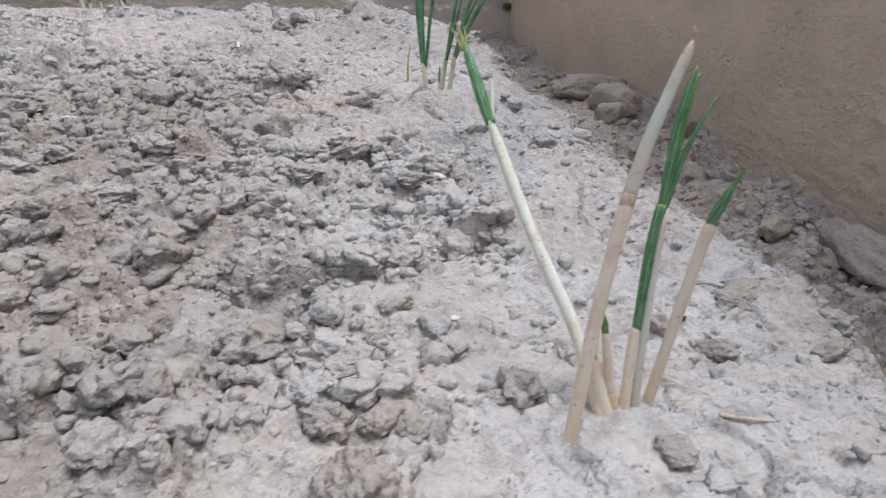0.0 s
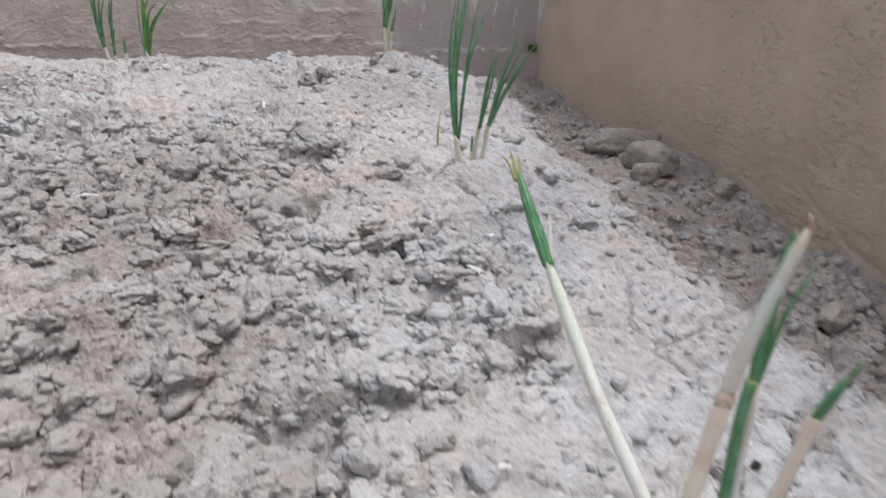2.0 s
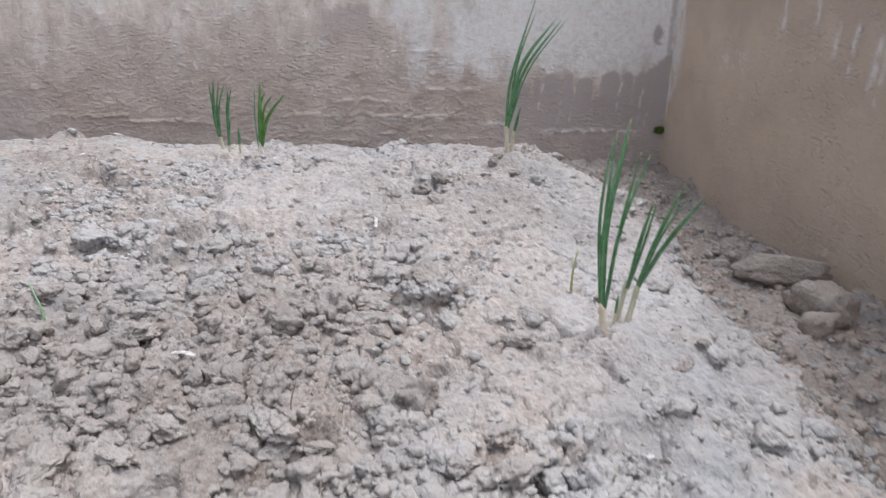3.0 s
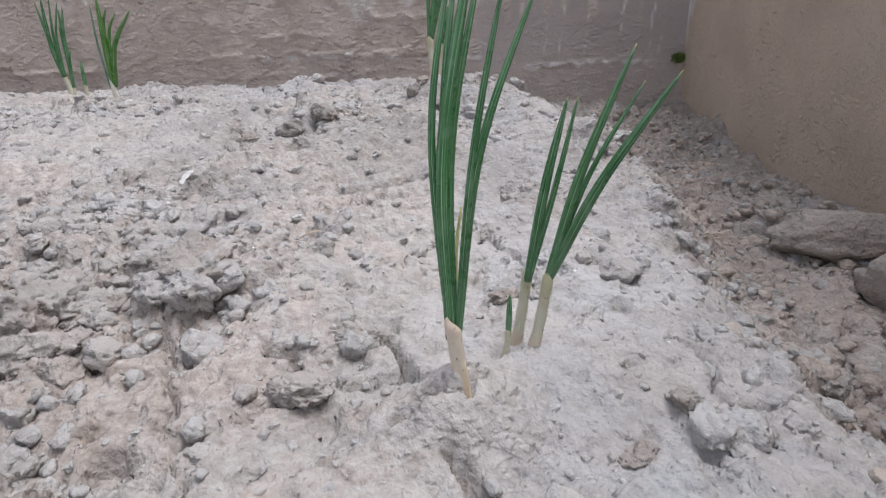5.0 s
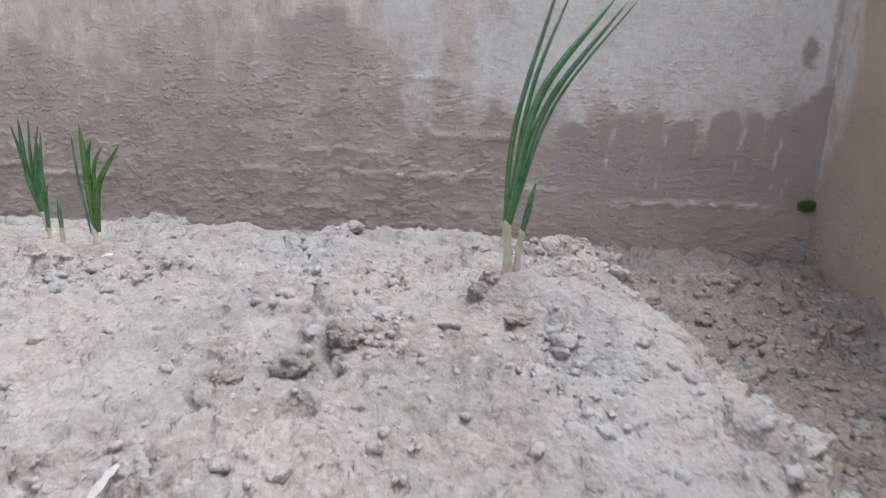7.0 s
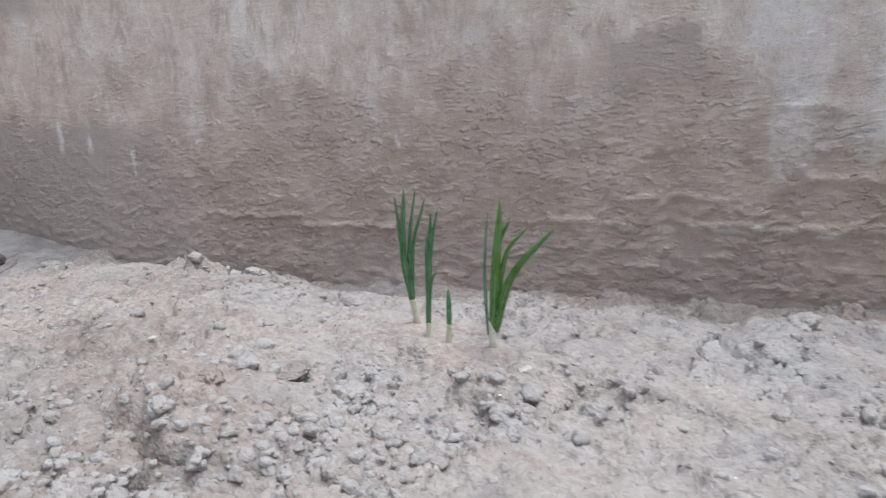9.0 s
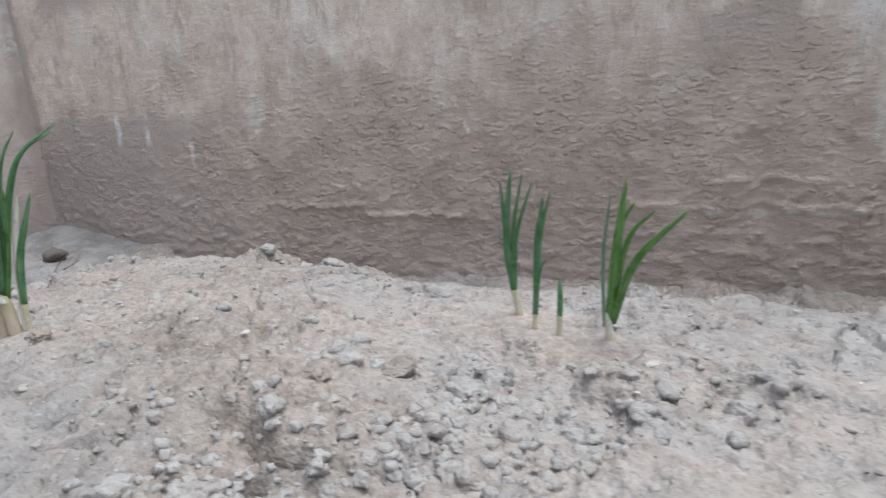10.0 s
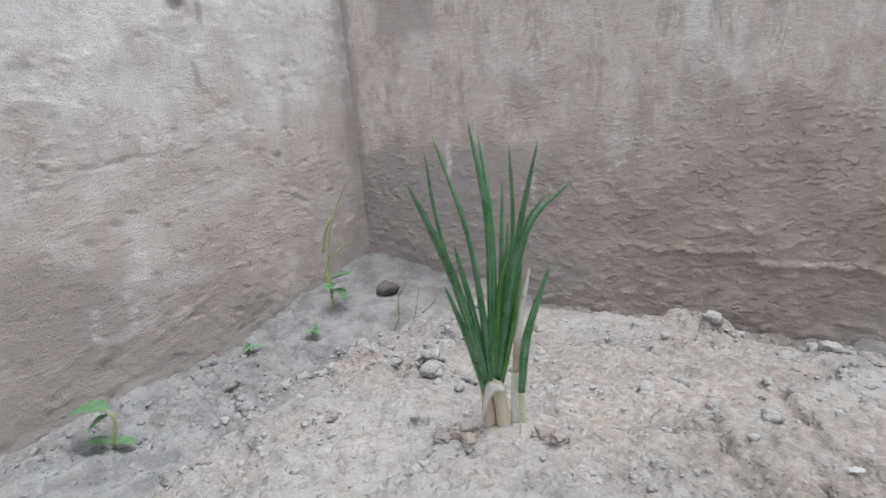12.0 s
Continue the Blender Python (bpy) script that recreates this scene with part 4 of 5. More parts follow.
for across, end, thick in ((0.0, 0.0, 0.0017), (0.0016, 0.0030, 0.0010), (-0.0018, -0.0030, 0.0009)):
    part("fringe", tube(flat_points((-0.0780 + across, 0.1800, -0.0806 + across + end / 2, 0.1890, -0.0836 + across + end, 0.1965 - abs(end)), 0.65, at), lambda s, thick=thick: thick * (1 - s) + 0.0002, 6, 6, 0.5), WILTED, white, "yellowed leaf tip")
add_leaf(white, (-0.0600, 0.1390, -0.0606, 0.1530, -0.0607, 0.1640), 0.0024, GREY_STALK, 0.65, 0, "pale thin leaf sliver", at)
at = local(TURN, MIDDLE, (0.131, 0.320, -0.011))
stub = add_sheath(cut, (0.0, 0.0, -0.0030, 0.0160, -0.0060, 0.0330, -0.0084, 0.0450), 0.0070, TAN_STALK, 0.0, "short peeling tan stub", "stalk", 0.25, 0.35, at)
add_leaf(stub, (-0.0080, 0.0430, -0.0092, 0.0500, -0.0103, 0.0560), 0.0036, BRIGHT_GREEN, 0, 0, "tiny green shoot tip", at)
at = local(TURN, MIDDLE, (0.121, 0.318, -0.011))
add_sheath(cut, (0.0030, 0.004, 0.0015, 0.030, 0.0040, 0.056), 0.0040, WHITE_STALK, 0.5, "pale papery dead stalk", "stub", 0.1, 0.4, at)
add_sheath(cut, (0.004, -0.002, 0.0005, 0.012, -0.003, 0.027), 0.0086, TAN_STALK, 0.2, "brown papery stub", "stub", 0.2, 0.3, at)
at = local(TURN, MIDDLE, (0.140, 0.320, -0.011))
green = add_sheath(cut, (0.0002, 0.0, 0.0014, 0.0293, 0.0036, 0.0425), 0.0060, TAN_STALK, 0.2, "straw-brown stalk foot", "stalk", 0.2, 0.05, at)
part("green_stalk", tube(flat_points((0.0032, 0.0400, 0.0068, 0.085, 0.0112, 0.1110), 0.2, at), lambda s: 0.0027 * (1 + 0.1 * s), 14, 10, 0.9), GREEN, green, "dark green hollow stalk")
add_leaf(green, (0.0112, 0.1060, 0.0168, 0.1540, 0.0232, 0.1820), 0.0058, GREEN, 0.2, 0, "", at)
add_leaf(green, (0.0128, 0.1080, 0.0190, 0.1500, 0.0262, 0.1780), 0.0036, BRIGHT_GREEN, 0.2, 0.004, "", at)
add_leaf(green, (0.0130, 0.1060, 0.0220, 0.1401, 0.0345, 0.1665), 0.0024, GREEN, 0.2, 0, "", at)
part("husk", tube(flat_points((0.0058, -0.010, 0.0070, 0.0226, 0.0098, 0.0659, 0.0136, 0.1090), 0.2, at), lambda s: 0.0027 * (1 - 0.35 * s), 12, 9, 0.6), GREY_STALK, green, "pale dry husk along the stalk")
at = local(TURN, MIDDLE, (0.158, 0.321, -0.008))
short = add_sheath(cut, (-0.0002, -0.0002, 0.0032, 0.0372, 0.0082, 0.0895, 0.0105, 0.1090), 0.0062, TAN_STALK, -0.1, "pale brown stalk", "stalk", 0.1, 0.0, at)
add_leaf(short, (0.0095, 0.1050, 0.0136, 0.1194, 0.0178, 0.1310), 0.0054, GREEN, -0.1, 0, "short green leaf", at)
add_leaf(short, (0.0120, 0.1130, 0.0165, 0.1270, 0.0208, 0.1390), 0.0022, BRIGHT_GREEN, -0.1, 0, "", at)

# the tall plant
tall = onion("tall", 0.4, "tall spring onion with upright dark green leaves and tan sheath", 0.95)
add_sheath(tall, (-0.0010, 0.0, -0.0025, 0.0150, -0.0042, 0.0310), 0.0080, TAN_STALK, 0, "tan papery sheath", bulge=0.05, taper=-0.08, slant=1.2)
for numbers, width, back in (((-0.0056, 0.0200, -0.0105, 0.1286, 0.0040, 0.2155), 0.0040, 0.018), ((-0.0048, 0.0200, -0.0050, 0.1200, 0.0180, 0.2390), 0.0078, 0.007),
                             ((-0.0040, 0.0220, -0.0050, 0.1281, 0.0070, 0.2230), 0.0042, 0.014), ((-0.0030, 0.0200, -0.0012, 0.1200, 0.0200, 0.2200), 0.0050, 0.014),
                             ((-0.0018, 0.0200, 0.0098, 0.1200, 0.0275, 0.2060), 0.0040, -0.010), ((-0.0014, 0.0200, 0.0128, 0.1160, 0.0450, 0.1990), 0.0050, 0.008)):
    add_leaf(tall, numbers, width * 0.88, GREEN, 0, back + 0.025)

# its neighbour, two sheaths and a small shoot
pair = onion("pair", 0.4, "spring onion of two pale sheaths with slanting dark green leaves", 0.96)
near = add_sheath(pair, (-0.0024, 0.0010, 0.0010, 0.0200, 0.0046, 0.0450), 0.0074, PALE_GREEN_STALK, 0, "pale greenish-white sheath")
far = add_sheath(pair, (-0.0126, 0.0010, -0.0098, 0.0200, -0.0066, 0.0450), 0.0072, PALE_GREEN_STALK, 0, "pale greenish-white sheath", at=(0, 0.008, 0))
for owner, numbers, width, back in ((far, (-0.0080, 0.0400, 0.0020, 0.0982, 0.0137, 0.1460), 0.0062, 0.006), (far, (-0.0068, 0.0420, 0.0082, 0.0980, 0.0201, 0.1456), 0.0036, 0.010),
                                    (near, (0.0040, 0.0420, 0.0217, 0.1069, 0.0468, 0.1720), 0.0062, 0.0), (near, (0.0050, 0.0420, 0.0313, 0.1002, 0.0678, 0.1590), 0.0068, -0.012), (near, (0.0045, 0.0420, 0.0260, 0.1010, 0.0560, 0.1520), 0.0034, 0.01)):
    add_leaf(owner, numbers, width * 0.88, GREEN, 0, back)
shoot = add_sheath(pair, (-0.0211, -0.0080, -0.0200, 0.0, -0.0194, 0.0086), 0.0044, PALE_GREEN_STALK, 0, "small pale shoot", "shoot")
add_leaf(shoot, (-0.0195, 0.0060, -0.0188, 0.0191, -0.0184, 0.0320), 0.0034, GREEN)

# the arching plant on the crest before the back wall
arching = onion("arching", 3.3, "spring onion with long arching leaves and a split white-green sheath")
add_sheath(arching, (-0.0091, 0.0, -0.0100, 0.0200, -0.0116, 0.0440), 0.0088, PALE_GREEN_STALK, 0, "white-green sheath")
for numbers, width, back in (((-0.0128, 0.0400, -0.0062, 0.1346, 0.0334, 0.2757), 0.0062, 0.00), ((-0.0100, 0.0400, 0.0062, 0.1562, 0.0420, 0.2520), 0.0050, 0.03), ((-0.0110, 0.0400, 0.0128, 0.1540, 0.0779, 0.2430), 0.0100, 0.01),
                             ((-0.0090, 0.0400, 0.0198, 0.1456, 0.0900, 0.2400), 0.0076, 0.02), ((-0.0076, 0.0420, 0.0262, 0.1480, 0.0960, 0.2420), 0.0034, 0.0)):
    add_leaf(arching, numbers, width * 0.78, GREEN, 0, back)
side_shoot = add_sheath(arching, (0.0002, 0.0, 0.0016, 0.0180, 0.0040, 0.0350), 0.0070, PALE_GREEN_STALK, 0, "pale side shoot", "shoot")
add_leaf(side_shoot, (0.0040, 0.0330, 0.0087, 0.0560, 0.0142, 0.0800), 0.0056, GREEN)

# the row of small plants
def taller(numbers, by):
    """The same leaf with its upper points raised."""
    low = numbers[1]
    return [low + (v - low) * by if i % 2 else v for i, v in enumerate(numbers)]


row_a = onion("row_a", 18.9, "small spring onion with thin upright dark leaves")
add_sheath(row_a, (-0.0010, -0.0040, -0.0030, 0.0090, -0.0052, 0.0220), 0.0076, PALE_GREEN_STALK)
for numbers, width in (((-0.0060, 0.0200, -0.0125, 0.0798, -0.0168, 0.1330), 0.0048), ((-0.0055, 0.0200, -0.0116, 0.0739, -0.0071, 0.1410), 0.0082), ((-0.0050, 0.0220, -0.0052, 0.0794, 0.0038, 0.1390), 0.0042), ((-0.0040, 0.0230, -0.0013, 0.0792, 0.0134, 0.1310), 0.0042)):
    add_leaf(row_a, taller(numbers, 1.02), width * 0.9, GREEN, 0, -0.020)
row_b = onion("row_b", 18.9, "slim spring onion with a short side leaf and a brown stub")
add_sheath(row_b, (-0.0080, -0.0030, -0.0074, 0.0060, -0.0069, 0.0140), 0.0056, PALE_GREEN_STALK)
for numbers, width in (((-0.0074, 0.0120, -0.0030, 0.0860, 0.0003, 0.1280), 0.0060), ((-0.0060, 0.0120, -0.0020, 0.0830, 0.0068, 0.1320), 0.0042), ((-0.0060, 0.0180, -0.0029, 0.0538, 0.0032, 0.0690), 0.0036), ((-0.0074, 0.0300, -0.0060, 0.0800, -0.0048, 0.1055), 0.0032)):
    add_leaf(row_b, taller(numbers, 1.02), width * 0.9, GREEN, 0, -0.12 * numbers[-1])
add_sheath(row_b, (-0.0122, -0.0120, -0.0120, -0.0050, -0.0117, 0.0020), 0.0036, TAN_STALK, 0, "brown withered stub", "stub", at=(0, -0.010, 0))
row_c = onion("row_c", 18.9, "spring onion with bright green leaves fanning from a white foot")
add_sheath(row_c, (-0.0006, -0.0040, -0.0020, 0.0090, -0.0036, 0.0210), 0.0092, WHITE_STALK, 0, "white sheath split to one side", taper=0.3)
for numbers, width, mat, back in (((-0.0056, 0.0060, -0.0088, 0.0695, -0.0059, 0.1290), 0.0028, GREY_GREEN, -0.020), ((-0.0010, 0.0120, 0.0015, 0.0743, 0.0052, 0.1410), 0.0090, BRIGHT_GREEN, -0.025), ((-0.0003, 0.0120, 0.0036, 0.0900, 0.0142, 0.1210), 0.0054, BRIGHT_GREEN, -0.020),
                                  ((0.0010, 0.0110, 0.0102, 0.0845, 0.0278, 0.1150), 0.0044, BRIGHT_GREEN, -0.030), ((0.0018, 0.0090, 0.0150, 0.0680, 0.0500, 0.1180), 0.0076, BRIGHT_GREEN, -0.045)):
    add_leaf(row_c, taller(numbers, 1.02), width, mat, 0, back)
row_d = onion("row_d", 18.9, "tiny spring onion shoot, pale foot and one short leaf")
add_sheath(row_d, (-0.0053, -0.0020, -0.0048, 0.0090, -0.0043, 0.0205), 0.0060, PALE_GREEN_STALK)
add_leaf(row_d, (-0.0043, 0.0185, -0.0039, 0.0364, -0.0040, 0.0570), 0.0052, GREEN)

# the full clump
clump = onion("clump", 33.6, "bushy spring onion clump, many dark green leaves, tan split sheath")
add_sheath(clump, (-0.0146, 0.0, -0.0150, 0.0250, -0.0162, 0.0590), 0.0124, BROWN_SHADED_SHEATH, 0, "tan outer sheath, coloured olive-brown for its shade", bulge=0.05, taper=0.05, at=(0, 0.004, 0))
add_sheath(clump, (-0.0020, -0.004, -0.0030, 0.0200, -0.0058, 0.0560), 0.0132, BROWN_SHADED_SHEATH, 0, "wide split tan sheath", bulge=0.0, taper=0.10, at=(0, -0.001, 0), slant=0.7)
pale = add_sheath(clump, (0.0074, -0.003, 0.0078, 0.0300, 0.0110, 0.0620), 0.0062, WHITE_STALK, 0, "white inner sheath", bulge=0.1, taper=0.05)
add_leaf(pale, (0.0108, 0.0600, 0.0170, 0.1050, 0.0290, 0.1560), 0.0060, WHITE_STALK, 0, 0, "pale whitish-green leaf")
add_skin(clump, ((-0.0225, 0.022), (-0.0195, 0.042), (-0.0150, 0.0560), (-0.0080, 0.0570), (0.0010, 0.0500)), ((-0.0215, 0.022), (-0.0165, 0.036), (-0.0110, 0.0450), (-0.0060, 0.0480), (0.0000, 0.0475)), -0.0110, 0.0018, SKIN, "white skin peeled back from the sheath")
for numbers, width, back in (((-0.0150, 0.0520, -0.0370, 0.1620, -0.0640, 0.2490), 0.0110, -0.075), ((-0.0170, 0.0560, -0.0440, 0.1960, -0.0500, 0.2670), 0.0042, -0.050), ((-0.0120, 0.0540, -0.0197, 0.1784, -0.0440, 0.2750), 0.0062, 0.001), ((-0.0110, 0.0540, -0.0040, 0.1940, -0.0140, 0.2840), 0.0082, 0.004),
                             ((-0.0080, 0.0540, -0.0009, 0.1866, -0.0061, 0.2722), 0.0074, 0.006), ((-0.0060, 0.0540, 0.0140, 0.1852, 0.0140, 0.2650), 0.0052, -0.038), ((-0.0050, 0.0540, 0.0170, 0.1848, 0.0320, 0.2670), 0.0074, -0.060)):
    add_leaf(clump, numbers, width * 0.69, GREEN, 0, back)
for numbers, width, back, mat in (((-0.0040, 0.0540, 0.0213, 0.1797, 0.0445, 0.2215), 0.0042, -0.012, GREEN), ((-0.0040, 0.0540, 0.0270, 0.1800, 0.0715, 0.2250), 0.0064, 0.020, GREEN), ((-0.0030, 0.0540, 0.0300, 0.1830, 0.0680, 0.2180), 0.0042, 0.026, GREEN),
                                  ((-0.0180, 0.0520, -0.0255, 0.0857, -0.0304, 0.1128), 0.0082, -0.004, GREEN), ((-0.0060, 0.0540, 0.0018, 0.1359, 0.0110, 0.1682), 0.0080, -0.006, BRIGHT_GREEN), ((-0.0165, 0.0400, -0.0300, 0.1000, -0.0450, 0.1500), 0.0080, -0.008, GREEN), ((-0.0120, 0.0500, -0.0140, 0.1200, -0.0200, 0.1900), 0.0080, -0.008, GREEN), ((-0.0040, 0.0500, 0.0040, 0.1400, 0.0120, 0.2350), 0.0070, 0.010, GREEN), ((-0.0020, 0.0500, 0.0120, 0.1100, 0.0220, 0.1650), 0.0070, -0.010, BRIGHT_GREEN), ((-0.0120, 0.0520, -0.0240, 0.1300, -0.0340, 0.1820), 0.0080, 0.004, GREEN), ((-0.0070, 0.0540, 0.0060, 0.1300, 0.0130, 0.2000), 0.0080, -0.002, GREEN)):
    add_leaf(clump, numbers, width * 0.69, mat, 0, back)
second = add_sheath(clump, (0.0136, -0.006, 0.0138, 0.0220, 0.0142, 0.0470), 0.0066, PALE_GREEN_STALK, 0, "slim pale sheath", at=(0, -0.009, 0))
add_leaf(second, (0.0143, 0.0450, 0.0225, 0.0976, 0.0450, 0.1600), 0.0076, GREEN, at=(0, -0.009, 0))


# ---- clods, stones and crumbs ----
def clod_mesh(name, seed, level, squash=(1, 1, 0.75), bite=0.22, material=None, cuts=7):
    """An irregular lump of soil or stone of radius about 1."""
    bm = bmesh.new()
    bmesh.ops.create_icosphere(bm, subdivisions=level, radius=1.0)
    shift = Vector((seed * 7.31, seed * 3.17, seed * 1.93))
    for v in bm.verts:
        d = v.co.normalized()
        co = d * (1 + bite * 1.5 * noise.noise(d * 1.4 + shift))
        for k in range(cuts):
            face = Vector((math.sin(seed * 2.1 + k * 2.4), math.cos(seed * 1.7 + k * 1.9), 1.1 * math.sin(seed * 3 + k * 1.3))).normalized()
            over = co.dot(face) - 0.72 - 0.14 * math.sin(seed * 5 + k * 4)
            if over > 0:
                co -= face * over * 0.75
        co = co * (1 + bite * (0.75 * noise.noise(d * 2.6 + shift) + 0.45 * noise.noise(d * 5.5 + shift) + 0.32 * noise.noise(d * 10 + shift) + 0.20 * noise.noise(d * 19 + shift)))
        v.co = Vector((co.x * squash[0], co.y * squash[1], co.z * squash[2]))
    mesh = bpy.data.meshes.new(name)
    bm.to_mesh(mesh)
    bm.free()
    for p in mesh.polygons:
        p.use_smooth = True
    if material:
        mesh.materials.append(material)
    return mesh


CLODS = [clod_mesh("soil_clod", k, 5, (1, 0.75 + 0.2 * math.sin(k * 2.3), 0.62 + 0.12 * math.cos(k * 1.7)), 0.27, CLOD, 4) for k in range(12)]


def lay_clod(x, y, size, turn=0.0, sink=0.62, mesh=None, name="soil_clod", label="lump of dried grey-brown clay soil lying on the bed", tilt=0.0, group="soil clods", category="clod", flat=1.0):
    ob = new(name, mesh or CLODS[int(abs(x * 977 + y * 613)) % len(CLODS)])
    ob.matrix_world = Matrix.LocRotScale((x, y, height_at(x, y) + size * (0.62 - sink) * flat), Euler((radians(tilt), radians(tilt * 0.6), radians(turn))), (size, size, size * flat))
    return tagged(ob, label, category, group)


for x, y, size, turn, flat in ((-0.068, 0.843, 0.043, 20, 1.25), (-0.075, 0.450, 0.027, 70, 0.8), (-0.030, 0.345, 0.016, 10, 1), (-0.018, 0.262, 0.028, 140, 1.1), (0.020, 0.330, 0.017, 200, 0.8), (-0.165, 0.330, 0.020, 60, 0.9),
                               (-0.150, 1.010, 0.036, 200, 0.8), (-0.043, 1.050, 0.040, 90, 1.3), (-0.115, 1.035, 0.030, 30, 0.7), (-0.100, 0.965, 0.026, 310, 0.8), (-0.09, 0.86, 0.022, 15, 1.1), (-0.034, 1.379, 0.026, 40, 1), (0.000, 1.410, 0.022, 140, 1),
                               (-0.080, 1.360, 0.018, 240, 1), (0.112, 1.498, 0.017, 300, 1.2), (0.150, 1.470, 0.020, 20, 0.6), (-0.538, 1.548, 0.024, 75, 0.7), (-0.592, 1.50, 0.020, 130, 0.8), (-0.723, 1.533, 0.015, 10, 0.8),
                               (-1.160, 1.500, 0.012, 60, 1), (-1.262, 1.405, 0.020, 30, 0.6), (-1.02, 1.50, 0.016, 220, 1), (-0.988, 1.506, 0.013, 100, 1), (0.420, 1.020, 0.020, 40, 0.9), (0.350, 0.965, 0.014, 10, 0.9), (0.400, 0.900, 0.016, 260, 1),
                               (0.375, 0.800, 0.017, 300, 1), (0.330, 0.350, 0.024, 30, 0.8), (0.300, 0.420, 0.019, 200, 0.9), (0.22, 0.405, 0.017, 110, 0.8), (0.18, 1.02, 0.020, 70, 0.7), (0.235, 0.88, 0.014, 10, 1), (0.265, 0.905, 0.012, 300, 1),
                               (0.075, 0.345, 0.016, 140, 0.9), (0.16, 0.275, 0.016, 40, 0.8), (0.29, 1.60, 0.022, 15, 0.8), (0.20, 1.72, 0.020, 45, 0.9), (0.36, 1.45, 0.028, 160, 0.8), (-0.30, 0.55, 0.030, 20, 0.9), (-0.23, 0.68, 0.026, 120, 0.9),
                               (-0.14, 0.60, 0.024, 320, 0.8), (0.02, 0.55, 0.026, 200, 0.7), (0.09, 0.58, 0.022, 30, 0.8), (-0.38, 0.75, 0.030, 80, 0.9), (-0.25, 0.47, 0.025, 260, 0.9)):
    lay_clod(x + 0.014 * (y < 1.2), y + 0.006, size * 0.8, turn, flat=flat, tilt=12 * math.sin(turn))
for x, y, size, turn, flat in ((-0.070, 0.852, 0.034, 30, 1.2), (-0.149, 1.022, 0.032, 100, 1.1), (-0.050, 0.452, 0.032, 40, 0.8), (-0.015, 0.358, 0.019, 120, 1.0), (0.020, 0.347, 0.018, 220, 0.9), (0.108, 0.358, 0.020, 80, 0.8), (0.335, 0.442, 0.028, 10, 0.55), (0.264, 0.375, 0.016, 150, 0.7), (-0.004, 0.300, 0.027, 75, 1.1)):
    lay_clod(x, y, size, turn, flat=flat)
BROWN_CLODS = [clod_mesh("soil_clod", 60 + k, 4, (1, 0.8, 0.7), 0.28, CAKED, 3) for k in range(3)]
for x, y, size, turn in ((-1.000, 1.512, 0.013, 20), (-0.985, 1.498, 0.010, 120), (-1.012, 1.500, 0.008, 70), (-0.922, 1.520, 0.012, 200), (-0.905, 1.512, 0.009, 40), (0.122, 1.530, 0.012, 30), (0.128, 1.508, 0.009, 250)):
    lay_clod(x, y, size, turn, 0.45, BROWN_CLODS[int(turn) % 3], label="darker brown crumbling lump of soil beside an onion")

SLABS = [clod_mesh("soil_clod", 80 + k, 5, (1, 0.62 + 0.14 * math.sin(k * 2.9), 0.36), 0.34, SLAB, 5) for k in range(6)]
rng = random.Random(12)
for _ in range(34):
    x, y = rng.uniform(-0.42, 0.10), rng.uniform(0.36, 1.02)
    size = rng.uniform(0.014, 0.031) * (0.7 + 0.4 * y)
    if all(math.hypot(x - cx, y - cy) > 0.07 for cx, cy, _ in ONIONS.values()):
        lay_clod(x, y, size, rng.uniform(-35, 35), 0.44, SLABS[rng.randrange(6)], "soil_clod", "flat flaky lump of dried soil crust lying among clods", rng.uniform(-14, 14))

STONES = [clod_mesh("trench_stone", 20 + k, 4, ((0.88, 0.60, 0.66), (1.12, 0.46, 0.46))[k % 2], 0.20, CAKED, 3) for k in range(4)] + [clod_mesh("trench_stone", 27, 4, (1.28, 0.38, 0.50), 0.20, CAKED, 3)]
for x, y, size, turn, k in ((0.577, 1.146, 0.058, -35, 0), (0.580, 1.268, 0.066, -14, 1), (0.545, 1.095, 0.036, 10, 2), (0.630, 0.606, 0.058, 78, 4), (0.555, 0.660, 0.034, 30, 3), (0.660, 1.035, 0.032, 50, 0), (0.53, 0.44, 0.030, 15, 2), (0.655, 0.480, 0.045, 20, 3)):
    lay_clod(x, y, size, turn, 0.30, STONES[k], "stone", "rounded soil-caked stone in the damp trench", group="stones along the wall", category="stone")
lay_clod(-1.440, 1.955, 0.023, 30, 0.35, clod_mesh("stone", 31, 4, (1, 0.9, 0.75), 0.16, DARK_STONE), "stone", "dark round stone on the silt in the wall corner", category="stone", group="")
lay_clod(0.256, 0.409, 0.0034, 0, 0.1, clod_mesh("charred_crumb", 33, 3, (1, 1, 0.8), 0.3, BLACK_BIT), "charred_crumb", "tiny black charred crumb on the soil", category="crumb", group="")


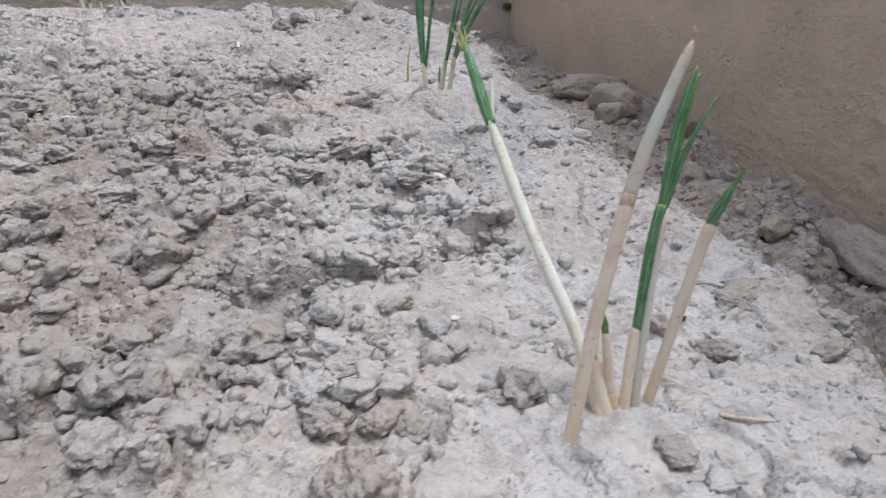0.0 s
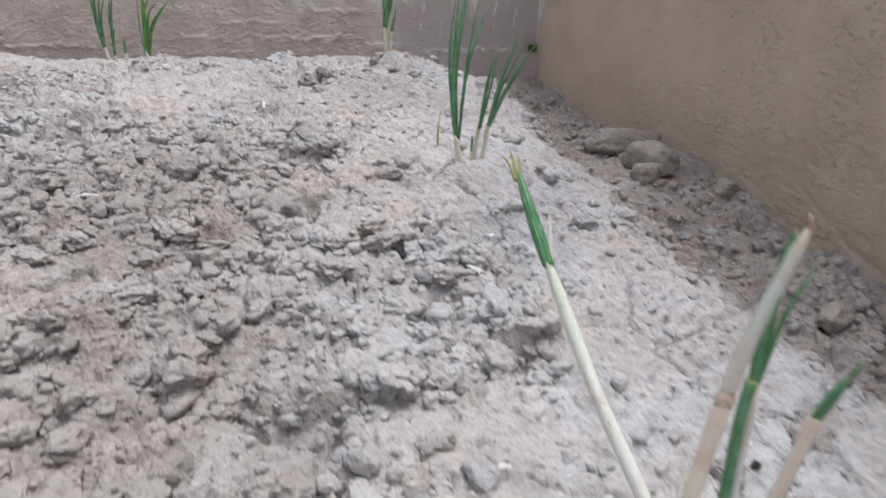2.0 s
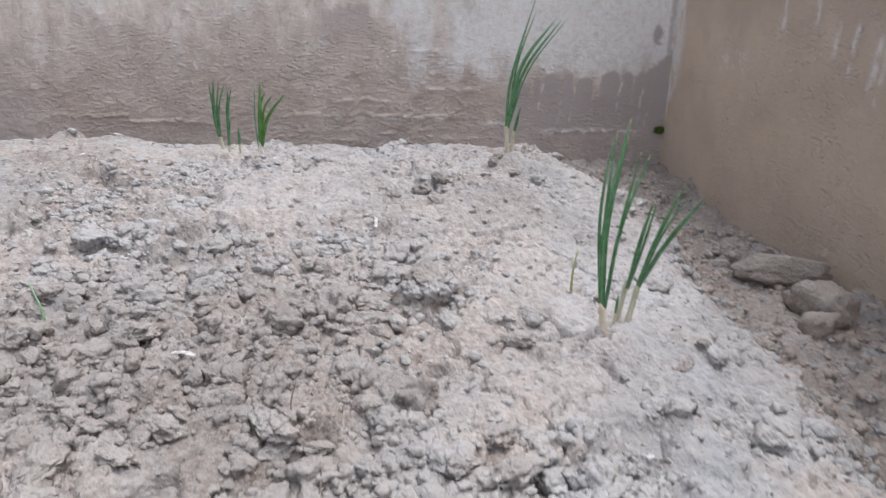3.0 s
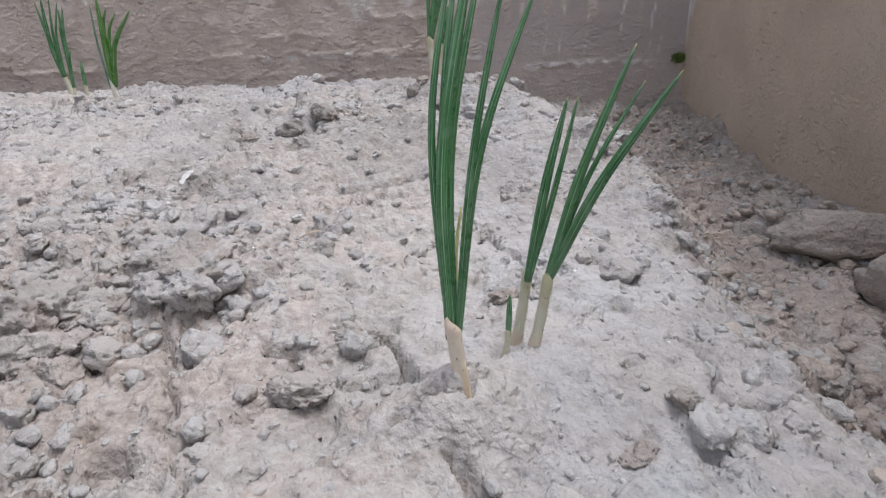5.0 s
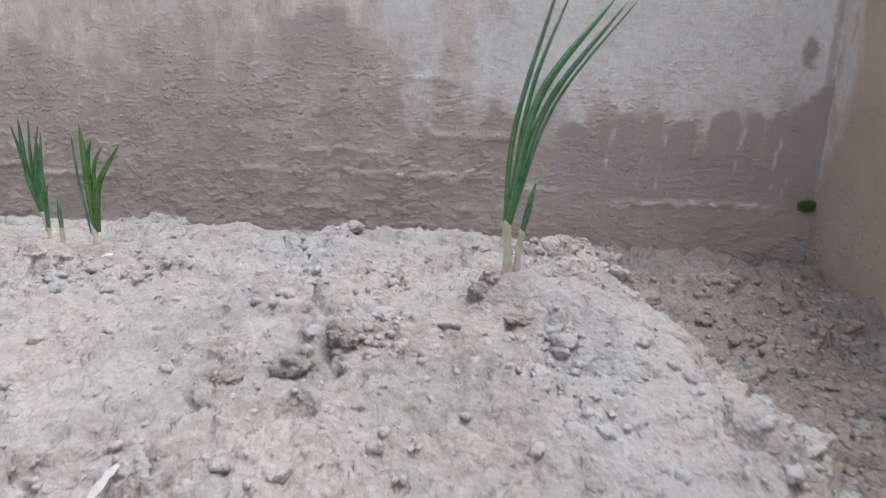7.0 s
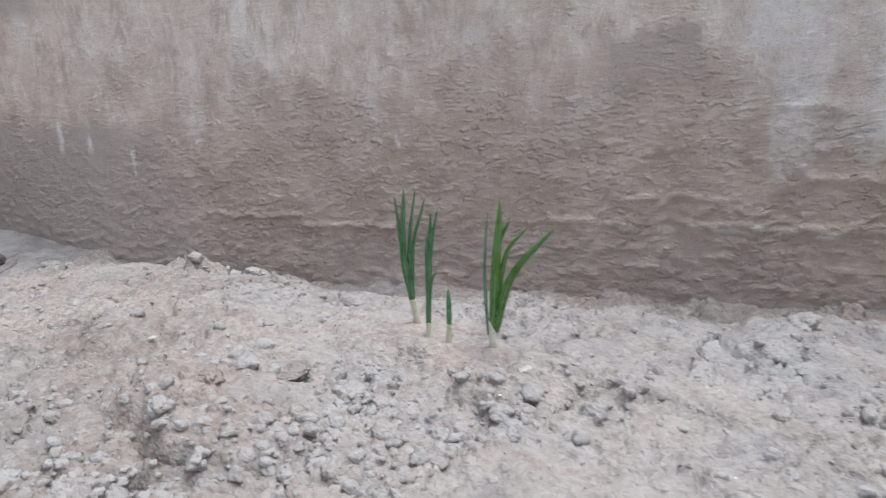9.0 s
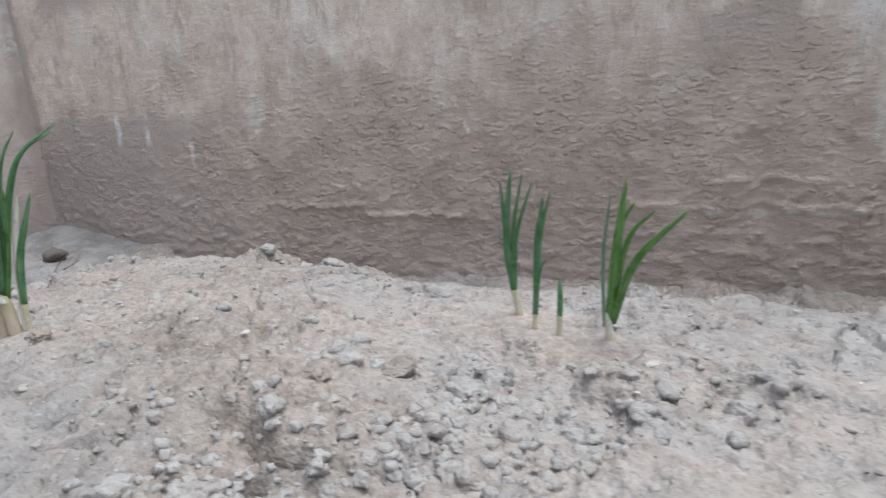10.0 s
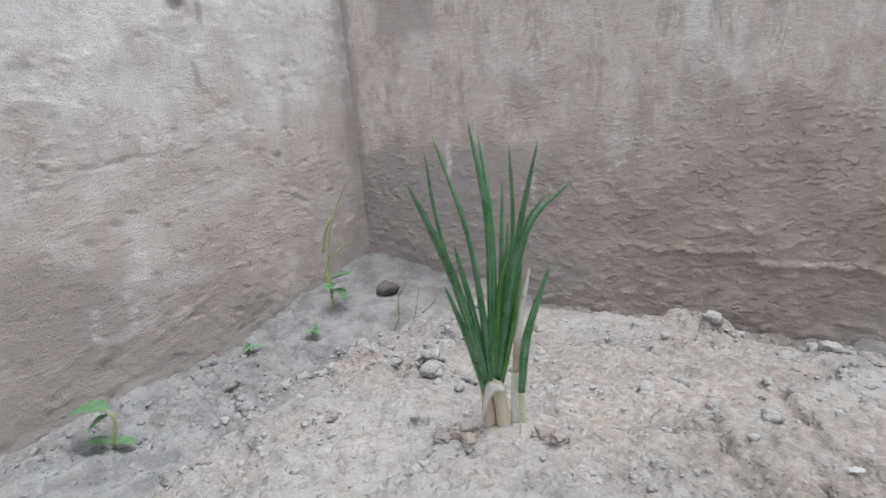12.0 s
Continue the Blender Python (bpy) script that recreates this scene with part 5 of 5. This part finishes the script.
def scatter(name, label, count, seed, where, sizes, levels, material, category, near=1.15, lift=-0.06):
    """Many small lumps as one mesh; where(x, y) gives how likely each place is."""
    rng = np.random.RandomState(seed)
    shapes = []
    for k in range(10):
        m = clod_mesh("crumb", 40 + k, levels, (1, 0.85, 0.66), 0.34, None, 3)
        co = np.empty(len(m.vertices) * 3)
        m.vertices.foreach_get("co", co)
        tri = np.empty(len(m.polygons) * 3, dtype=np.int32)
        m.polygons.foreach_get("vertices", tri)
        shapes.append((co.reshape(-1, 3), tri.reshape(-1, 3)))
        bpy.data.meshes.remove(m)
    tries = count * 16
    x, y = rng.uniform(LEFT + 0.02, RIGHT - 0.02, tries), 0.12 + (1.95 - 0.12) * rng.rand(tries) ** near
    keep = rng.rand(tries) < where(x, y)
    x, y = x[keep][:count], y[keep][:count]
    z = ground_height(x[None], y[None])[0]
    cover, sunk = powdered(x, y), 0.20 * smooth(1.08, 1.28, y) * (x < 0.42)
    verts, faces, dust, start = [], [], [], 0
    for i in range(len(x)):
        co, tri = shapes[rng.randint(10)]
        s = sizes[0] + (sizes[1] - sizes[0]) * rng.rand() ** 2.4
        a, b = rng.uniform(0, 6.283), rng.uniform(-0.6, 0.6)
        turned = co @ np.array(Euler((b, b * 0.7, a)).to_matrix()).T
        verts.append(turned * s + (x[i], y[i], z[i] + s * (lift - sunk[i] + rng.uniform(-0.22, 0.14))))
        dust.append(np.full(len(co), cover[i]))
        faces.append(tri + start)
        start += len(co)
    mesh = array_mesh(name, np.concatenate(verts), np.concatenate(faces), material, levels > 1)
    dust = np.concatenate(dust) * (material == CLOD)
    paint(mesh, "soil", dust, dust, dust)
    return tagged(new(name, mesh), label, category, kind="stuff")


def crumb_chance(x, y):
    _, right, back = bed_shape(x, y)
    m = roughness(x, y, right)
    return np.clip(0.14 + 0.86 * m, 0, 1) * (1 - 0.8 * right) * (1 - 0.5 * back) * (x > -1.42)


def rough_chance(x, y):
    """Near 1 where the bed is broken into clods, little on the dusty crust."""
    _, right, back = bed_shape(x, y)
    m = smooth(0.40, 1.0, roughness(x, y, right))
    bare = sum(spot(x, y, cx, cy, 0.035 if cy > 0.5 else 0.060) for cx, cy, _ in ONIONS.values())
    return (0.30 + 0.70 * m) * (1 - 0.6 * right) * (1 - 0.4 * back) * (x > -1.40) * np.clip(1 - 1.3 * bare, 0, 1) * (0.55 + 0.45 * smooth(-0.25, 0.25, cloudy(x * 9, y * 9, 95, 2)))


scatter("large_soil_lumps", "large crumbling lumps of dry grey-brown soil packed over the bed", 380, 6, lambda x, y: rough_chance(x, y) ** 4 * (1 - 0.85 * smooth(1.15, 1.40, y)) * smooth(1.75, 1.62, y), (0.012, 0.026), 4, CLOD, "soil lumps", 1.3, 0.02)
scatter("soil_lumps", "loose lumps of dry grey-brown soil packed over the bed", 2800, 7, lambda x, y: rough_chance(x, y) ** 3 * (1 - 0.45 * smooth(1.10, 1.30, y)), (0.0065, 0.0165), 3, CLOD, "soil lumps", 1.25, 0.04)
scatter("small_soil_lumps", "small loose lumps of dry soil between the clods", 11500, 17, lambda x, y: rough_chance(x, y) ** 2, (0.0032, 0.0085), 2, CLOD, "soil lumps", 1.25, 0.02)
scatter("soil_crumbs", "fine dry soil crumbs strewn over the bed", 17000, 8, rough_chance, (0.0016, 0.0046), 1, CLOD, "soil crumbs")
scatter("soil_grit", "fine gritty soil grains covering the bed", 9000, 12, lambda x, y: np.clip(0.35 + crumb_chance(x, y), 0, 1) * (x > -1.35) * (x < 0.46), (0.0009, 0.0026), 1, CLOD, "soil grit", 1.5)
scatter("trench_crumbs", "damp brown crumbs and small clods filling the trench", 2600, 9, lambda x, y: np.clip(bed_shape(x, y)[1] * (y > 0.3), 0, 1), (0.0025, 0.0125), 2, DAMP_CLOD, "soil crumbs", 1.15, -0.26)
scatter("silt_crumbs", "grey crumbs at the foot of the pale wall", 800, 10, lambda x, y: np.clip(smooth(-1.36, -1.42, x) + 0.25, 0, 1) * (x < -1.33) * (y > 1.1) * (1 - smooth(1.62, 1.80, y)), (0.003, 0.011), 2, SILT_CLOD, "soil crumbs")
scatter("white_specks", "tiny white grit specks on the soil", 260, 11, lambda x, y: 1.0 * (y < 1.8), (0.0007, 0.0019), 1, CHIP, "grit")


# ---- small litter ----
def top_near(x, y, r):
    """The highest ground within r."""
    return max(height_at(x + r * a, y + r * b) for a, b in ((0, 0), (1, 0), (-1, 0), (0, 1), (0, -1), (0.5, 0.5), (-0.5, -0.5)))


def chip(x, y, length, width, turn, curl, material, name, label, category, tilt=10.0):
    """A thin curled flake with torn ends."""
    bm = bmesh.new()
    n = 9
    rows = []
    for i in range(n):
        s = i / (n - 1) - 0.5
        w = width / 2 * (0.55 + 0.45 * math.cos(s * 2.6)) * (1 + 0.25 * math.sin(i * 2.3))
        z = curl * length * (0.25 - s * s)
        rows.append([bm.verts.new((s * length, w * k, z - abs(k) * curl * width * 0.4)) for k in (-1, -0.4, 0.3, 1)])
    for a, b in zip(rows, rows[1:]):
        for k in range(3):
            bm.faces.new((a[k], a[k + 1], b[k + 1], b[k]))
    bmesh.ops.solidify(bm, geom=bm.faces[:], thickness=0.0007)
    ob = part(name, bm, material)
    ob.matrix_world = pose(x, y, top_near(x, y, length * 0.4) + 0.004, tilt, -tilt * 0.7, turn)
    return tagged(ob, label, category, "flakes on the soil")


chip(-0.106, 1.243, 0.038, 0.0060, 92, 0.25, CHIP, "flake", "white curled papery flake lying on the soil", "flake")
chip(0.017, 1.177, 0.009, 0.005, 20, 0.2, CHIP, "flake", "small white flake on the soil", "flake")
chip(0.127, 0.682, 0.020, 0.013, 120, 0.3, CHIP, "flake", "white crumpled flake on the soil", "flake")
chip(-0.302, 0.923, 0.034, 0.006, -25, 0.3, CHIP, "flake", "thin white curled flake on the soil", "flake")
chip(0.042, 1.118, 0.020, 0.0036, 35, 0.5, STRAW, "flake", "pale folded onion skin flake", "flake")
chip(0.165, 0.760, 0.007, 0.005, 10, 0.2, CHIP, "flake", "small white flake on the soil", "flake")
chip(0.077, 0.434, 0.024, 0.005, -6, 0.35, SKIN, "flake", "pale split straw flake", "flake")
chip(-0.700, 1.560, 0.010, 0.006, 10, 0.3, CHIP, "flake", "small white flake on the soil", "flake")
chip(-0.330, 1.600, 0.012, 0.007, 30, 0.3, CHIP, "flake", "small white flake beside the onion row", "flake")


def stick(places, radius, material, name, label, category, sides=6):
    pts = [Vector((x, y, top_near(x, y, 0.004) + up)) for x, y, up in places]
    ob = part(name, tube(pts, lambda s: radius * (1 - 0.6 * s), 12, sides), material)
    return tagged(ob, label, category)


stick(((0.216, 0.305, 0.001), (0.228, 0.299, 0.001), (0.242, 0.290, 0.000)), 0.0015, STRAW, "straw", "brown straw lying on the soil", "straw")
stick(((0.206, 0.345, 0.001), (0.217, 0.331, 0.002), (0.225, 0.312, 0.001)), 0.0006, STRAW, "straw", "fine straw fibre on the soil", "straw")
stick(((0.349, 0.313, 0.003), (0.378, 0.350, 0.008), (0.397, 0.397, 0.006)), 0.0009, TWIG, "root_fibre", "thin dark root fibre hanging over the bed's edge", "root")
stick(((0.196, 0.326, 0.001), (0.203, 0.318, 0.002), (0.207, 0.306, 0.001)), 0.0006, STRAW, "straw", "fine straw fibre on the soil", "straw")
stick(((0.205, 0.352, 0.002), (0.212, 0.345, 0.003), (0.218, 0.336, 0.002)), 0.0007, STRAW, "straw", "short straw fibre on the soil", "straw")
stick(((0.287, 0.448, 0.002), (0.304, 0.448, 0.003), (0.318, 0.444, 0.002)), 0.0006, TWIG, "root_fibre", "thin dark root fibre lying across the bed", "root")
stick(((-1.330, 1.800, 0.001), (-1.345, 1.860, 0.012), (-1.395, 1.930, 0.010), (-1.425, 1.995, 0.004)), 0.0016, TWIG, "twig", "thin dark twig on the silt", "twig")
stick(((-1.300, 1.815, 0.001), (-1.318, 1.870, 0.020), (-1.362, 1.950, 0.030)), 0.0014, TWIG, "twig", "thin dark twig on the silt", "twig")
stick(((-1.275, 1.835, 0.001), (-1.272, 1.860, 0.018), (-1.280, 1.880, 0.036)), 0.0012, TWIG, "twig", "short twig standing in the silt", "twig")
stick(((0.160, 1.050, 0.0), (0.161, 1.052, 0.025), (0.166, 1.055, 0.058)), 0.0022, WEED_STEM, "withered_shoot", "withered yellow-green shoot standing in the soil", "shoot")
stick(((-0.477, 0.978, 0.0), (-0.480, 0.980, 0.022), (-0.489, 0.984, 0.048)), 0.0018, WEED_LEAF, "sprout", "thin green sprout standing among the clods", "shoot")
stick(((-0.160, 0.800, 0.0), (-0.163, 0.805, 0.012), (-0.158, 0.812, 0.026)), 0.0010, TWIG, "twig", "short dark stem end in the soil", "twig")
stick(((-0.130, 0.720, 0.001), (-0.128, 0.735, 0.008), (-0.130, 0.755, 0.014)), 0.0010, TWIG, "twig", "short dark stem end in the soil", "twig")
stick(((-1.115, 1.480, 0.003), (-1.075, 1.505, 0.006), (-1.035, 1.520, 0.003)), 0.0005, STRAW, "root_fibre", "pale root thread on the soil", "root")


# ---- weeds along the pale wall ----
def blade(parent, at, length, width, turn, pitch, curl=0.25, label=""):
    """A small pointed leaf with a folded midrib."""
    bm = bmesh.new()
    rows = []
    for i in range(8):
        s = i / 7
        w = width / 2 * math.sin(math.pi * min(1, s * 0.93 + 0.07)) ** 0.8
        rows.append([bm.verts.new((s * length, w * k, -curl * length * s * s + abs(k) * w * 0.35)) for k in (-1, -0.5, 0, 0.5, 1)])
    for a, b in zip(rows, rows[1:]):
        for k in range(4):
            bm.faces.new((a[k], a[k + 1], b[k + 1], b[k]))
    bmesh.ops.solidify(bm, geom=bm.faces[:], thickness=0.0005)
    bmesh.ops.transform(bm, matrix=pose(*at, 0, -pitch, turn), verts=bm.verts)
    return part("leaf", bm, WEED_LEAF, parent, label)


def weed(x, y, label):
    base = new("weed")
    base.empty_display_size = 0.02
    base.location = (x, y, height_at(x, y))
    return tagged(base, label, "weed", "weeds by the wall")


tall_weed = weed(-1.500, 1.870, "tall thin weed stalk with drooping pods and small leaves")
part("stem", tube([(0, 0, -0.01), (-0.002, 0.0, 0.065), (0.012, 0.008, 0.156), (0.048, 0.030, 0.242)], lambda s: 0.0024 * (1 - 0.6 * s), 16, 7), WEED_STEM, tall_weed)
part("branch", tube([(0.001, 0.002, 0.095), (0.022, 0.014, 0.114), (0.040, 0.026, 0.123)], lambda s: 0.0018 * (1 - 0.5 * s), 8, 6), WEED_STEM, tall_weed)
part("pod", tube([(0.012, 0.008, 0.170), (0.002, 0.002, 0.147), (-0.006, -0.003, 0.108)], lambda s: 0.0016 + 0.0012 * math.sin(s * 3.1), 8, 6), WEED_STEM, tall_weed, "drooping straw-green pod")
part("pod", tube([(-0.003, 0.0, 0.080), (-0.006, -0.003, 0.055), (0.002, 0.0, 0.030)], lambda s: 0.0022 + 0.0022 * math.sin(s * 3.1), 8, 6), WEED_STEM, tall_weed, "drooping straw-green pod")
for at, length, width, turn, pitch in (((0.004, 0, 0.058), 0.042, 0.027, 20, 25), ((0.004, 0, 0.050), 0.038, 0.024, -60, 10), ((0.010, 0.002, 0.040), 0.034, 0.022, -20, -10)):
    blade(tall_weed, at, length, width, turn, pitch)
low_weed = weed(-1.474, 1.425, "small broad-leaved weed bending over the crumbs")
part("stem", tube([(0, 0, -0.008), (0.011, 0.006, 0.037), (0.004, 0.003, 0.053)], lambda s: 0.0024 * (1 - 0.4 * s), 10, 7), WEED_STEM, low_weed)
for at, length, width, turn, pitch in (((0.004, 0.003, 0.052), 0.064, 0.040, 205, 4), ((0.002, 0, 0.008), 0.036, 0.020, 222, 20), ((0.003, 0, 0.010), 0.034, 0.020, 25, 8), ((0.004, 0.003, 0.045), 0.030, 0.020, 240, -18)):
    blade(low_weed, at, length, width, turn, pitch)
for x, y, turn in ((-1.555, 1.712, 40), (-1.468, 1.780, -20)):
    seedling = weed(x, y, "tiny green weed seedling in the silt")
    part("stem", tube([(0, 0, -0.004), (0, 0, 0.006), (0.001, 0, 0.012)], lambda s: 0.0012, 6, 6), WEED_STEM, seedling)
    for k, (length, pitch) in enumerate(((0.022, 12), (0.020, 20), (0.017, 5))):
        blade(seedling, (0.001, 0, 0.011), length, length * 0.6, turn + k * 125, pitch)

# moss tuft in the corner
bm = bmesh.new()
rng = random.Random(4)
for _ in range(700):
    a, r = rng.uniform(0, 6.283), 0.015 * rng.random() ** 0.6
    c = Vector((r * math.cos(a), -abs(r * math.sin(a)) * 0.6, rng.uniform(-0.012, 0.012) * (1 - r * 30)))
    d = Vector((c.x, c.y - 0.012, c.z + 0.006)).normalized() * rng.uniform(0.003, 0.007)
    side = d.cross(Vector((rng.uniform(-1, 1), rng.uniform(-1, 1), rng.uniform(-1, 1)))).normalized() * 0.0009
    up = d.cross(side).normalized() * 0.0009
    p, q, s, t = bm.verts.new(c + side), bm.verts.new(c - side), bm.verts.new(c + up), bm.verts.new(c + d)
    for f in ((p, q, t), (q, s, t), (s, p, t), (q, p, s)):
        bm.faces.new(f)
moss = part("moss_tuft", bm, MOSS, None, "", False)
moss.location = (0.670, 2.096, 0.118)
tagged(moss, "dark green moss tuft in the wall corner", "moss")
